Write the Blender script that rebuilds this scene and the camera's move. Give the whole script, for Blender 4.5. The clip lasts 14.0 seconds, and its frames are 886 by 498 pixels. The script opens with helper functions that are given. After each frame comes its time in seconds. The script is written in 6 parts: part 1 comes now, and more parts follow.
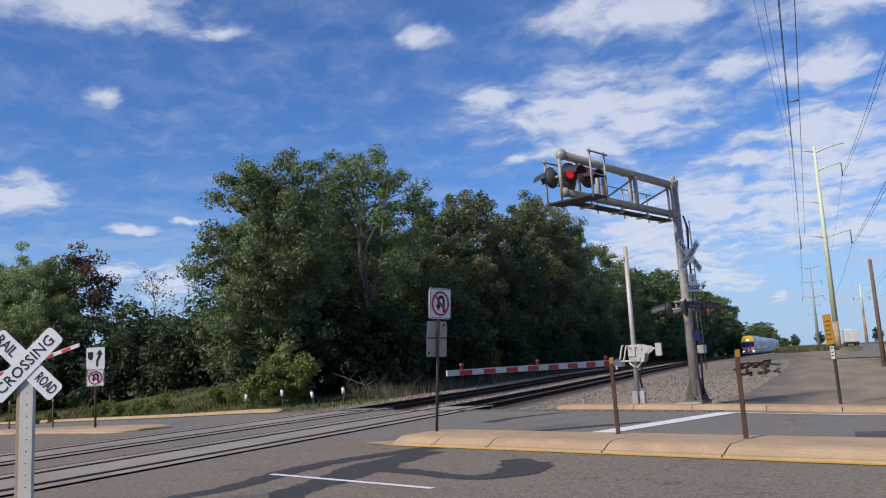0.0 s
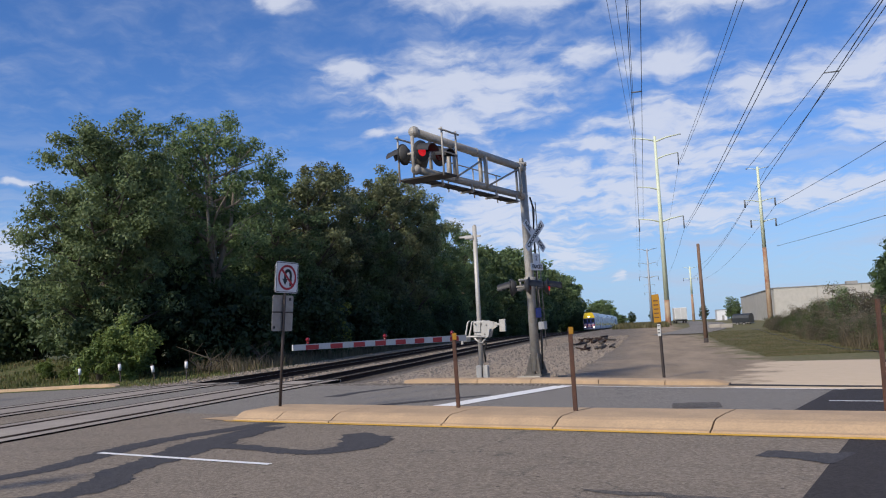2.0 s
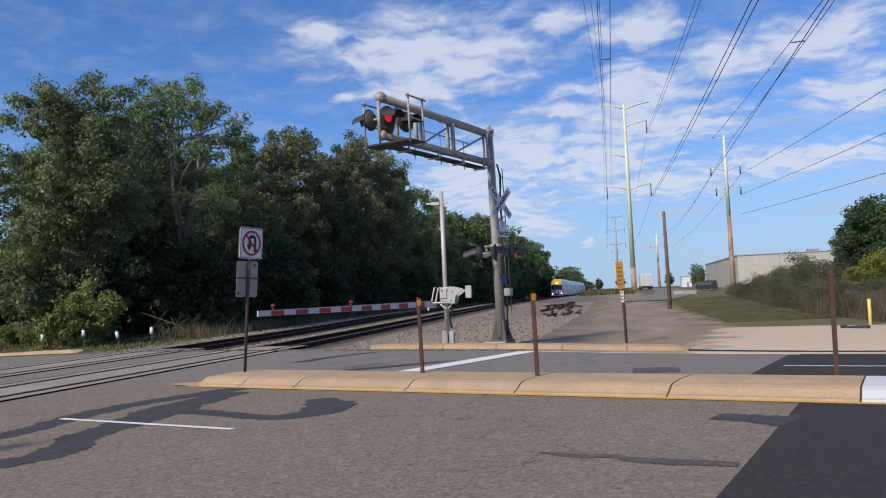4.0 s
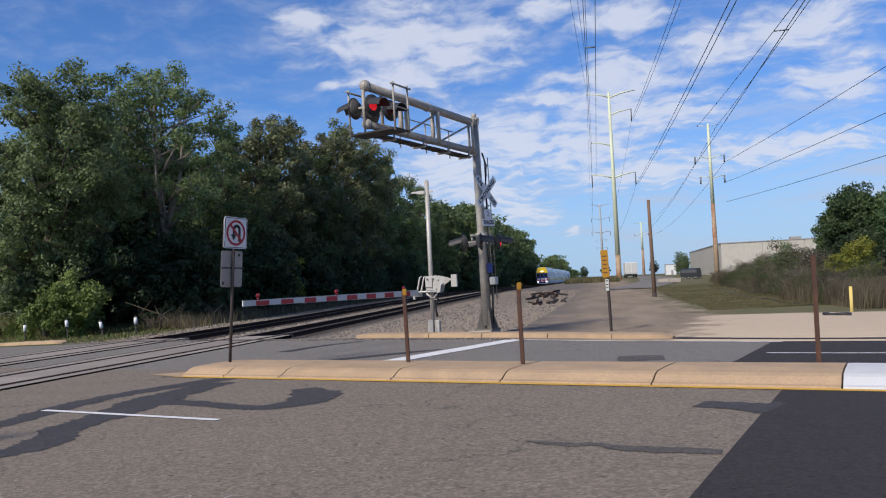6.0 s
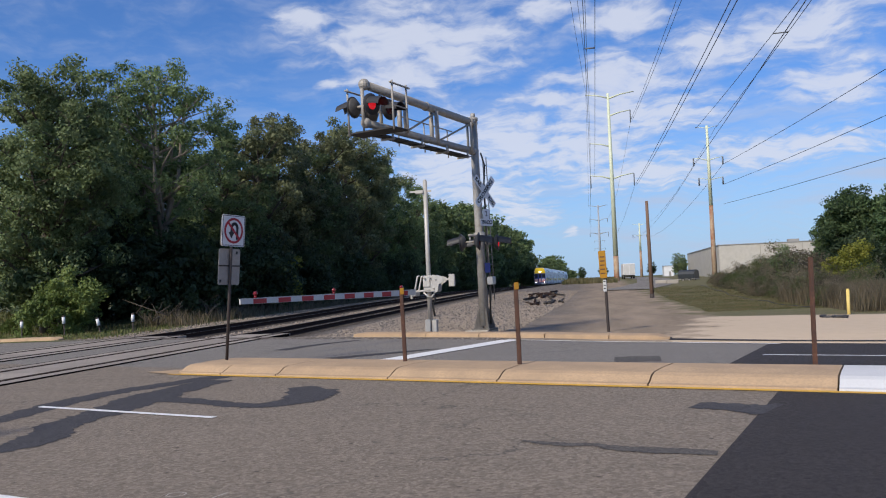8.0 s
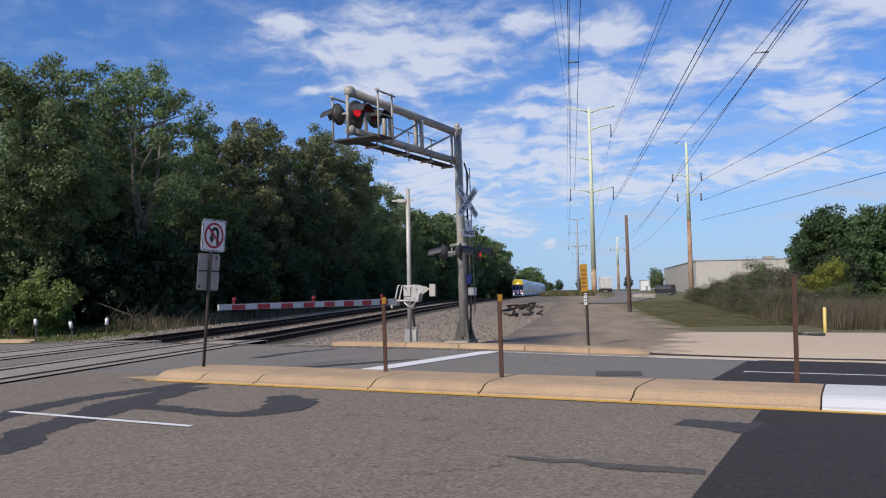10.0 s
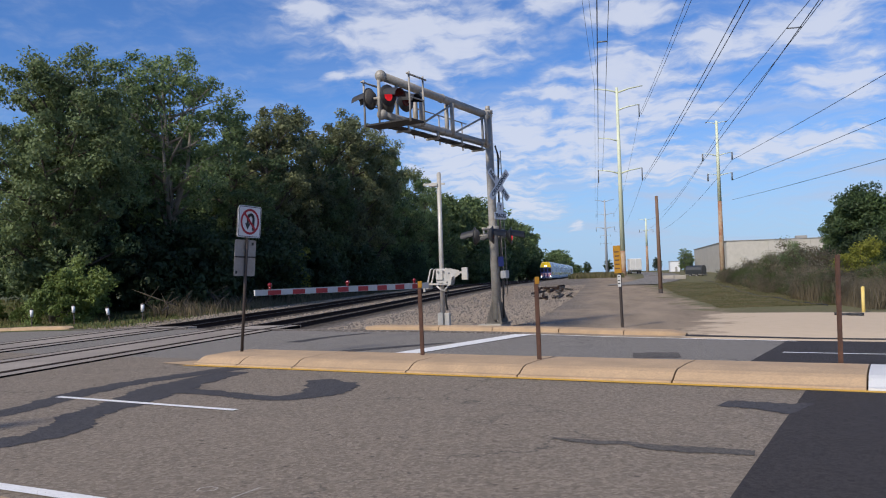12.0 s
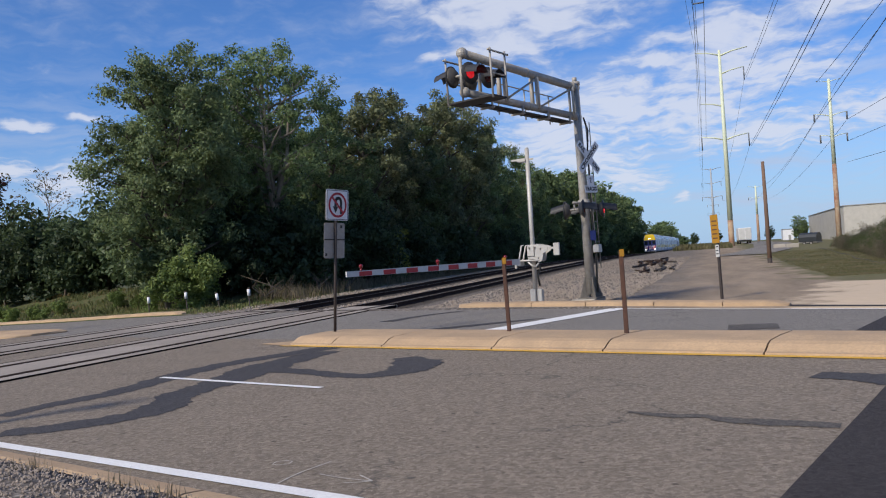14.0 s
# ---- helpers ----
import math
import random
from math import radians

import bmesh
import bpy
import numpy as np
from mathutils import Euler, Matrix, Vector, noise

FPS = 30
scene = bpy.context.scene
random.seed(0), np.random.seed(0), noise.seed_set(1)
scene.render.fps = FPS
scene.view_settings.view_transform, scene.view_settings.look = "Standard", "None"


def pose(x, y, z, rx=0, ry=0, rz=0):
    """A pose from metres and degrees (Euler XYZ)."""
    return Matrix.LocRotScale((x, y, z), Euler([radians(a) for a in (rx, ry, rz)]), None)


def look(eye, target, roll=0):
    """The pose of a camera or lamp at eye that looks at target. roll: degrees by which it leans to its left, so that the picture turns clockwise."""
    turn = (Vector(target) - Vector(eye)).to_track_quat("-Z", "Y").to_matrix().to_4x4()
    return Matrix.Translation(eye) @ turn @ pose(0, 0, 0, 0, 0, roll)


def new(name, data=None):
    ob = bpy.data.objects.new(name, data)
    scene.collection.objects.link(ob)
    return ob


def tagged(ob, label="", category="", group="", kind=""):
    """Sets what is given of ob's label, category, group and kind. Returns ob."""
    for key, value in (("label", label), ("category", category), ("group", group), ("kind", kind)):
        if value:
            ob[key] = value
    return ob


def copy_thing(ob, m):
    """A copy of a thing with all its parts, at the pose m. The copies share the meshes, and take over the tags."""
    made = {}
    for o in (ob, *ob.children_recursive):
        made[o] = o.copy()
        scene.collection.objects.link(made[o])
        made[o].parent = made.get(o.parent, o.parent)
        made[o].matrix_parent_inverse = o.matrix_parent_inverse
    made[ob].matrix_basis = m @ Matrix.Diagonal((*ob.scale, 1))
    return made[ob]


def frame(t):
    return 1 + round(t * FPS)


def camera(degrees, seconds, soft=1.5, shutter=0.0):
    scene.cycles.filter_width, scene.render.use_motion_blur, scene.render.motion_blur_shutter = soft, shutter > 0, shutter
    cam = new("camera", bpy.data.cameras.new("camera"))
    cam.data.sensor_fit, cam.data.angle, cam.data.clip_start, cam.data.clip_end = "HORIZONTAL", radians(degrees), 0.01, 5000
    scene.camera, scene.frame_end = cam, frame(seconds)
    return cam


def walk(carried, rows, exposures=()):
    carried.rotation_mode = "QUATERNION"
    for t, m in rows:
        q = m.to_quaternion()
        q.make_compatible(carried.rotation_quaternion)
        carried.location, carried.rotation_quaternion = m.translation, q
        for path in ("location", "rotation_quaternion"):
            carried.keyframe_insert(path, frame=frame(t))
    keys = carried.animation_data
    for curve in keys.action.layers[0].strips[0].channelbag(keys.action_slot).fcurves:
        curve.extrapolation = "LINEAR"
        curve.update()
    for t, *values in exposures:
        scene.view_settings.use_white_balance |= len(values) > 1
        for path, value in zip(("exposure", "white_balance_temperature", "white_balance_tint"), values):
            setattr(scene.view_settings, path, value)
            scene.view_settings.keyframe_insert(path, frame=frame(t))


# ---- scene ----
cam = camera(57.88, 14.0, soft=1.1)
PATH = [
    (0.0, pose(11.598, 1.393, 1.564, 98.243, 3.046, 25.260)),
    (0.5, pose(11.561, 1.403, 1.544, 97.515, 4.002, 21.499)),
    (1.0, pose(11.569, 1.350, 1.547, 97.560, 2.935, 18.511)),
    (1.5, pose(11.619, 1.361, 1.560, 97.112, 2.894, 16.451)),
    (2.0, pose(11.746, 1.423, 1.582, 95.883, 2.653, 14.865)),
    (2.5, pose(11.823, 1.426, 1.594, 94.577, 2.382, 13.149)),
    (3.0, pose(11.842, 1.399, 1.581, 94.141, 2.293, 12.878)),
    (5.5, pose(11.835, 1.422, 1.586, 92.489, 2.887, 11.945)),
    (6.0, pose(11.840, 1.418, 1.594, 92.509, 2.767, 11.641)),
    (6.5, pose(11.838, 1.421, 1.594, 92.445, 2.766, 11.578)),
    (7.0, pose(11.835, 1.419, 1.589, 92.655, 2.846, 11.796)),
    (7.5, pose(11.837, 1.428, 1.591, 92.611, 2.872, 11.897)),
    (8.0, pose(11.846, 1.422, 1.588, 92.481, 2.338, 11.487)),
    (10.5, pose(11.644, 1.524, 1.612, 93.200, 1.075, 9.806)),
    (11.0, pose(11.574, 1.483, 1.614, 93.036, 1.057, 10.167)),
    (11.5, pose(11.578, 1.481, 1.606, 92.620, 1.031, 11.070)),
    (12.0, pose(11.572, 1.489, 1.607, 91.991, 1.729, 11.818)),
    (12.5, pose(11.566, 1.477, 1.619, 91.931, 2.992, 13.979)),
    (13.0, pose(11.649, 1.516, 1.620, 92.215, 2.687, 15.663)),
    (13.5, pose(11.780, 1.529, 1.606, 92.348, 2.374, 16.756)),
    (14.0, pose(11.894, 1.576, 1.571, 90.769, 3.567, 19.119)),
]
walk(cam, PATH)

# ---- world, sun, exposure ----
SUN_AZ, SUN_EL = radians(-152.0), radians(38.0)   # azimuth from +y towards +x
SUN_DIR = Vector((math.sin(SUN_AZ) * math.cos(SUN_EL), math.cos(SUN_AZ) * math.cos(SUN_EL), math.sin(SUN_EL)))


def nd(nt, kind, **kw):
    n = nt.nodes.new(kind)
    for k, v in kw.items():
        setattr(n, k, v)
    return n


def math_node(nt, op, a, b=None, c=None, clamp=False):
    n = nt.nodes.new("ShaderNodeMath")
    n.operation, n.use_clamp = op, clamp
    for i, v in enumerate((a, b, c)):
        if v is None:
            continue
        if isinstance(v, (int, float)):
            n.inputs[i].default_value = v
        else:
            nt.links.new(v, n.inputs[i])
    return n.outputs[0]


def vec_node(nt, op, a, b=None):
    n = nt.nodes.new("ShaderNodeVectorMath")
    n.operation = op
    for i, v in enumerate((a, b)):
        if v is None:
            continue
        if isinstance(v, (tuple, list)):
            n.inputs[i].default_value = v
        else:
            nt.links.new(v, n.inputs[i])
    return n


def ramp(nt, fac, stops, interp="LINEAR"):
    n = nt.nodes.new("ShaderNodeValToRGB")
    n.color_ramp.interpolation = interp
    el = n.color_ramp.elements
    while len(el) < len(stops):
        el.new(0.5)
    for e, (p, c) in zip(el, stops):
        e.position = p
        e.color = (*c, 1) if len(c) == 3 else c
    nt.links.new(fac, n.inputs[0])
    return n.outputs[0]


def mixc(nt, fac, a, b, blend="MIX"):
    n = nt.nodes.new("ShaderNodeMix")
    n.data_type, n.blend_type = "RGBA", blend
    for sock, v in ((n.inputs[0], fac), (n.inputs[6], a), (n.inputs[7], b)):
        if isinstance(v, (int, float)):
            sock.default_value = v
        elif isinstance(v, (tuple, list)):
            sock.default_value = (*v, 1) if len(v) == 3 else v
        else:
            nt.links.new(v, sock)
    return n.outputs[2]


def noise_node(nt, vec, scale, detail=4.0, rough=0.55, dist=0.0):
    n = nt.nodes.new("ShaderNodeTexNoise")
    n.inputs["Scale"].default_value, n.inputs["Detail"].default_value = scale, detail
    n.inputs["Roughness"].default_value, n.inputs["Distortion"].default_value = rough, dist
    if vec is not None:
        nt.links.new(vec, n.inputs["Vector"])
    return n.outputs[0]


# clouds: azimuth, elevation, half width, half height (degrees)
CLOUDS = [(-12.6, 17.0, 9.6, 3.6), (-13.5, 14.9, 5.4, 2.2), (-20.0, 18.4, 3.6, 1.1), (-19.4, 14.3, 1.3, 0.5), (2.4, 17.6, 4.7, 1.6),
          (1.4, 13.6, 5.8, 2.2), (8.2, 14.9, 4.2, 1.8), (13.6, 15.4, 5.2, 2.2), (15.3, 11.6, 4.6, 1.8), (4.7, 10.9, 5.0, 1.5),
          (11.8, 7.9, 8.2, 1.3), (-6.8, 9.9, 6.5, 3.2), (-10.5, 8.1, 4.6, 3.2), (-0.8, 9.2, 6.4, 2.6), (-5.8, 4.9, 3.0, 1.3), (-8.5, 6.2, 4.5, 1.6), (2.0, 11.4, 5.0, 1.8), (-3.0, 12.6, 3.6, 1.0),
          (-2.6, 3.3, 0.6, 0.4), (2.6, 7.0, 7.3, 1.2), (-3.5, 18.6, 3.4, 1.2), (-16.6, 17.7, 3.8, 1.8), (-49.5, 24.4, 8.5, 1.7),
          (-39.9, 23.6, 2.6, 0.8), (-48.0, 18.9, 1.4, 0.7), (-52.9, 12.3, 3.4, 1.3), (-25.4, 23.1, 2.4, 0.7), (-42.7, 10.8, 1.5, 0.4),
          (-46.4, 10.1, 1.6, 0.4), (-43.9, 6.5, 2.6, 1.4), (-47.3, 7.3, 1.8, 0.9), (20.0, 18.5, 6.0, 3.0), (-10.0, 23.0, 8.0, 2.0), (6.0, 21.5, 9.0, 1.6)]
world = bpy.data.worlds.new("sky")
scene.world = world
world.use_nodes = True
wt = world.node_tree
wt.nodes.clear()
sky = nd(wt, "ShaderNodeTexSky", sky_type="NISHITA", sun_disc=False, sun_elevation=SUN_EL, sun_rotation=SUN_AZ)
sky.air_density, sky.dust_density, sky.ozone_density = 1.0, 0.6, 2.5
tc = nd(wt, "ShaderNodeTexCoord")
warp = nd(wt, "ShaderNodeTexNoise")
warp.inputs["Scale"].default_value, warp.inputs["Detail"].default_value = 14.0, 4.0
wt.links.new(tc.outputs["Generated"], warp.inputs["Vector"])
woff = vec_node(wt, "MULTIPLY", vec_node(wt, "SUBTRACT", warp.outputs["Color"], (0.5, 0.5, 0.5)).outputs[0], (0.055, 0.055, 0.035)).outputs[0]
wdir = vec_node(wt, "ADD", tc.outputs["Generated"], woff).outputs[0]
sep = nd(wt, "ShaderNodeSeparateXYZ")
wt.links.new(wdir, sep.inputs[0])
az = math_node(wt, "MULTIPLY", math_node(wt, "ARCTAN2", sep.outputs[0], sep.outputs[1]), 57.2958)
elv = math_node(wt, "MULTIPLY", math_node(wt, "ARCSINE", sep.outputs[2]), 57.2958)
ae = nd(wt, "ShaderNodeCombineXYZ")
wt.links.new(az, ae.inputs[0])
wt.links.new(elv, ae.inputs[1])
cover = None
for ca, ce, cw, ch in CLOUDS:
    d = vec_node(wt, "MULTIPLY", vec_node(wt, "SUBTRACT", ae.outputs[0], (ca, ce, 0)).outputs[0], (1 / (1.35 * cw), 1 / (1.35 * ch), 0))
    blob = math_node(wt, "SUBTRACT", 1.0, vec_node(wt, "LENGTH", d.outputs[0]).outputs["Value"], clamp=True)
    cover = blob if cover is None else math_node(wt, "SMOOTH_MAX", cover, blob, 0.2)
# flat layer seen in perspective
flat_z = math_node(wt, "ADD", math_node(wt, "MAXIMUM", sep.outputs[2], 0.0), 0.10)
px = math_node(wt, "DIVIDE", sep.outputs[0], flat_z)
py = math_node(wt, "DIVIDE", sep.outputs[1], flat_z)
layer = nd(wt, "ShaderNodeCombineXYZ")
wt.links.new(px, layer.inputs[0])
wt.links.new(py, layer.inputs[1])
puffs = noise_node(wt, layer.outputs[0], 6.5, 6.0, 0.56, 0.15)
ripple = noise_node(wt, layer.outputs[0], 15.0, 4.0, 0.55, 0.3)
veil = noise_node(wt, layer.outputs[0], 0.55, 5.0, 0.6, 0.2)
mottle = math_node(wt, "ADD", math_node(wt, "MULTIPLY", math_node(wt, "SUBTRACT", puffs, 0.50), 2.5), math_node(wt, "MULTIPLY", math_node(wt, "SUBTRACT", ripple, 0.5), 0.7))
front = math_node(wt, "ADD", math_node(wt, "MULTIPLY", cover, 1.35), math_node(wt, "MULTIPLY", mottle, math_node(wt, "MULTIPLY_ADD", cover, 2.6, 0.10, clamp=True)))
# broken cover elsewhere, towards the back and the right
right = math_node(wt, "MULTIPLY", math_node(wt, "ADD", sep.outputs[0], 0.06), 3.0, clamp=True)
back = math_node(wt, "MULTIPLY", math_node(wt, "SUBTRACT", 0.55, sep.outputs[1]), 2.0, clamp=True)
elsewhere = math_node(wt, "MULTIPLY", math_node(wt, "MAXIMUM", right, back), math_node(wt, "MULTIPLY", veil, 0.10))
dens = math_node(wt, "ADD", front, elsewhere)
mr = nd(wt, "ShaderNodeMapRange", interpolation_type="SMOOTHSTEP")
mr.inputs["From Min"].default_value, mr.inputs["From Max"].default_value = 0.0, 1.25
wt.links.new(dens, mr.inputs["Value"])
low = nd(wt, "ShaderNodeMapRange")
low.inputs["From Min"].default_value, low.inputs["From Max"].default_value = 0.0, 0.05
wt.links.new(sep.outputs[2], low.inputs["Value"])
cfac = math_node(wt, "MULTIPLY", math_node(wt, "MULTIPLY", mr.outputs[0], low.outputs[0]), 0.85)
# thin streaks low over the horizon
stretch = vec_node(wt, "MULTIPLY", ae.outputs[0], (0.075, 0.55, 0)).outputs[0]
streak = noise_node(wt, stretch, 1.0, 5.0, 0.55)
band = nd(wt, "ShaderNodeMapRange", interpolation_type="SMOOTHSTEP")
band.inputs["From Min"].default_value, band.inputs["From Max"].default_value = 0.30, 0.10
wt.links.new(sep.outputs[2], band.inputs["Value"])
streaks = nd(wt, "ShaderNodeMapRange", interpolation_type="SMOOTHSTEP")
streaks.inputs["From Min"].default_value, streaks.inputs["From Max"].default_value = 0.44, 0.68
wt.links.new(streak, streaks.inputs["Value"])
cfac = math_node(wt, "MAXIMUM", cfac, math_node(wt, "MULTIPLY", math_node(wt, "MULTIPLY", streaks.outputs[0], band.outputs[0]), 0.7))
skyc = vec_node(wt, "SCALE", sky.outputs[0])
skyc.inputs["Scale"].default_value = 0.100
tint = mixc(wt, 1.0, skyc.outputs[0], (0.54, 0.86, 1.36), "MULTIPLY")
ccol = ramp(wt, dens, [(0.3, (0.48, 0.55, 0.72)), (1.0, (0.68, 0.72, 0.84))])
haze = nd(wt, "ShaderNodeMapRange", interpolation_type="SMOOTHSTEP")
haze.inputs["From Min"].default_value, haze.inputs["From Max"].default_value = 0.22, 0.0
wt.links.new(sep.outputs[2], haze.inputs["Value"])
tint = mixc(wt, math_node(wt, "MULTIPLY", haze.outputs[0], 0.75), tint, (0.42, 0.59, 0.84))
wcol = mixc(wt, cfac, tint, ccol)
bg = nd(wt, "ShaderNodeBackground")
wt.links.new(wcol, bg.inputs[0])
bg.inputs[1].default_value = 1.0
wo = nd(wt, "ShaderNodeOutputWorld")
wt.links.new(bg.outputs[0], wo.inputs[0])

sun_data = bpy.data.lights.new("sun", "SUN")
sun_data.energy, sun_data.angle, sun_data.color = 4.3, radians(9.0), (1.0, 0.90, 0.76)
sun = new("sun", sun_data)
sun.matrix_world = look(SUN_DIR * 300, (0, 0, 0))

# ---- materials ----


def surface(name, base, var=None, rough=0.8, metal=0.0, s1=1.5, s2=40.0, amount=0.5, bump=0.0, bscale=60.0, spec=0.4, per_object=0.0, stops=None):
    """Base colour varied at two scales, with fine relief."""
    m = bpy.data.materials.new(name)
    m.use_nodes = True
    nt = m.node_tree
    b = nt.nodes["Principled BSDF"]
    tcn = nd(nt, "ShaderNodeNewGeometry")
    pos = tcn.outputs["Position"]
    n1, n2 = noise_node(nt, pos, s1, 5.0, 0.6), noise_node(nt, pos, s2, 3.0, 0.6)
    var = var or tuple(c * 0.65 for c in base)
    col = mixc(nt, ramp(nt, n1, [(0.35, (0, 0, 0)), (0.68, (1, 1, 1))]), base, tuple(base[i] * (1 - amount) + var[i] * amount for i in range(3)))
    col = mixc(nt, ramp(nt, n2, [(0.4, (0, 0, 0)), (0.66, (1, 1, 1))]), col, mixc(nt, 0.55, col, var))
    if per_object:
        info = nd(nt, "ShaderNodeObjectInfo")
        f = math_node(nt, "ADD", math_node(nt, "MULTIPLY", info.outputs["Random"], 2 * per_object), 1 - per_object)
        col = vec_node(nt, "SCALE", col)
        nt.links.new(f, col.inputs["Scale"])
        col = col.outputs[0]
    nt.links.new(col, b.inputs["Base Color"])
    b.inputs["Roughness"].default_value, b.inputs["Metallic"].default_value = rough, metal
    b.inputs["Specular IOR Level"].default_value = spec
    if bump:
        bp = nd(nt, "ShaderNodeBump")
        bp.inputs["Strength"].default_value, bp.inputs["Distance"].default_value = bump, 0.02
        nt.links.new(noise_node(nt, pos, bscale, 4.0, 0.65), bp.inputs["Height"])
        nt.links.new(bp.outputs[0], b.inputs["Normal"])
    return m


def leaf_mat(name, dark, light, turned=None, turned_share=0.0):
    m = bpy.data.materials.new(name)
    m.use_nodes = True
    nt = m.node_tree
    b = nt.nodes["Principled BSDF"]
    g = nd(nt, "ShaderNodeNewGeometry")
    col = ramp(nt, g.outputs["Random Per Island"], [(0.0, dark), (0.55, tuple((a + c) / 2 for a, c in zip(dark, light))), (1.0, light)])
    # broad noise paints lit and shaded clumps into the leaf colour
    n1 = noise_node(nt, g.outputs["Position"], 0.55, 4.0, 0.65)
    col = mixc(nt, ramp(nt, n1, [(0.42, (0, 0, 0)), (0.60, (1, 1, 1))]), mixc(nt, 0.45, col, dark), mixc(nt, 0.6, col, light))
    info = nd(nt, "ShaderNodeObjectInfo")
    col2 = vec_node(nt, "SCALE", col)
    nt.links.new(math_node(nt, "ADD", math_node(nt, "MULTIPLY", info.outputs["Random"], 0.7), 0.78), col2.inputs["Scale"])
    col = col2.outputs[0]
    if turned:
        n2 = noise_node(nt, g.outputs["Position"], 0.5, 4.0, 0.7)
        col = mixc(nt, ramp(nt, n2, [(0.62 - turned_share, (0, 0, 0)), (0.70 - turned_share, (1, 1, 1))]), col, turned)
    nt.links.new(col, b.inputs["Base Color"])
    b.inputs["Roughness"].default_value = 0.55
    b.inputs["Specular IOR Level"].default_value = 0.32
    tr = nd(nt, "ShaderNodeBsdfTranslucent")
    nt.links.new(col, tr.inputs[0])
    mx = nd(nt, "ShaderNodeMixShader")
    mx.inputs[0].default_value = 0.42
    out = nt.nodes["Material Output"]
    nt.links.new(b.outputs[0], mx.inputs[1])
    nt.links.new(tr.outputs[0], mx.inputs[2])
    nt.links.new(mx.outputs[0], out.inputs[0])
    return m


def glow_mat(name, colour, strength):
    m = bpy.data.materials.new(name)
    m.use_nodes = True
    b = m.node_tree.nodes["Principled BSDF"]
    b.inputs["Base Color"].default_value = (*colour, 1)
    b.inputs["Emission Color"].default_value = (*colour, 1)
    b.inputs["Emission Strength"].default_value = strength
    b.inputs["Roughness"].default_value = 0.2
    return m


def asphalt_mat(name, base, grit, crack=True, patch=0.3):
    m = bpy.data.materials.new(name)
    m.use_nodes = True
    nt = m.node_tree
    b = nt.nodes["Principled BSDF"]
    pos = nd(nt, "ShaderNodeNewGeometry").outputs["Position"]
    turn = nd(nt, "ShaderNodeMapping")
    turn.inputs["Rotation"].default_value = (0, 0, radians(17.64))
    turn.inputs["Scale"].default_value = (0.25, 1.6, 1)
    nt.links.new(pos, turn.inputs[0])
    lanes = noise_node(nt, turn.outputs[0], 0.9, 5.0, 0.6)
    big = noise_node(nt, pos, 0.6, 5.0, 0.65)
    fine = noise_node(nt, pos, 20.0, 4.0, 0.85)
    speck = nd(nt, "ShaderNodeTexVoronoi")
    speck.inputs["Scale"].default_value = 30.0
    nt.links.new(pos, speck.inputs["Vector"])
    pocks = nd(nt, "ShaderNodeTexVoronoi")
    pocks.inputs["Scale"].default_value = 3.1
    nt.links.new(pos, pocks.inputs["Vector"])
    grain = noise_node(nt, pos, 130.0, 2.0, 0.7)
    col = mixc(nt, ramp(nt, lanes, [(0.38, (0, 0, 0)), (0.66, (1, 1, 1))]), base, tuple(c * (1 - patch) for c in base))
    col = mixc(nt, ramp(nt, big, [(0.45, (0, 0, 0)), (0.75, (0.6, 0.6, 0.6))]), col, tuple(c * 1.22 for c in base))
    col = mixc(nt, ramp(nt, fine, [(0.45, (0, 0, 0)), (0.60, (0.95, 0.95, 0.95))]), col, grit)
    col = mixc(nt, mixc(nt, 1.0, speck.outputs["Color"], (0.8, 0.8, 0.8), "MULTIPLY"), mixc(nt, 0.75, col, tuple(c * 0.45 for c in base)), mixc(nt, 0.6, col, tuple(c * 1.12 for c in grit)))
    col = mixc(nt, ramp(nt, pocks.outputs["Distance"], [(0.06, (0.85, 0.85, 0.85)), (0.10, (0, 0, 0))]), col, tuple(c * 0.28 for c in base))
    col = mixc(nt, ramp(nt, grain, [(0.36, (0.85, 0.85, 0.85)), (0.5, (0, 0, 0))]), col, tuple(c * 0.4 for c in base))
    if crack:
        vor = nd(nt, "ShaderNodeTexVoronoi", feature="DISTANCE_TO_EDGE")
        vor.inputs["Scale"].default_value = 0.33
        wob = nd(nt, "ShaderNodeTexNoise")
        wob.inputs["Scale"].default_value, wob.inputs["Detail"].default_value = 2.2, 6.0
        nt.links.new(pos, wob.inputs["Vector"])
        nt.links.new(vec_node(nt, "ADD", pos, vec_node(nt, "SCALE", wob.outputs["Color"]).outputs[0]).outputs[0], vor.inputs["Vector"])
        line = ramp(nt, vor.outputs["Distance"], [(0.0, (1, 1, 1)), (0.009, (0, 0, 0))])
        gate = ramp(nt, noise_node(nt, pos, 0.35, 3.0, 0.5), [(0.49, (0, 0, 0)), (0.57, (0.65, 0.65, 0.65))])
        col = mixc(nt, mixc(nt, 1.0, line, gate, "MULTIPLY"), col, (0.03, 0.03, 0.03))
    nt.links.new(col, b.inputs["Base Color"])
    b.inputs["Roughness"].default_value, b.inputs["Specular IOR Level"].default_value = 0.85, 0.3
    bp = nd(nt, "ShaderNodeBump")
    bp.inputs["Strength"].default_value, bp.inputs["Distance"].default_value = 0.5, 0.01
    nt.links.new(grain, bp.inputs["Height"])
    nt.links.new(bp.outputs[0], b.inputs["Normal"])
    return m


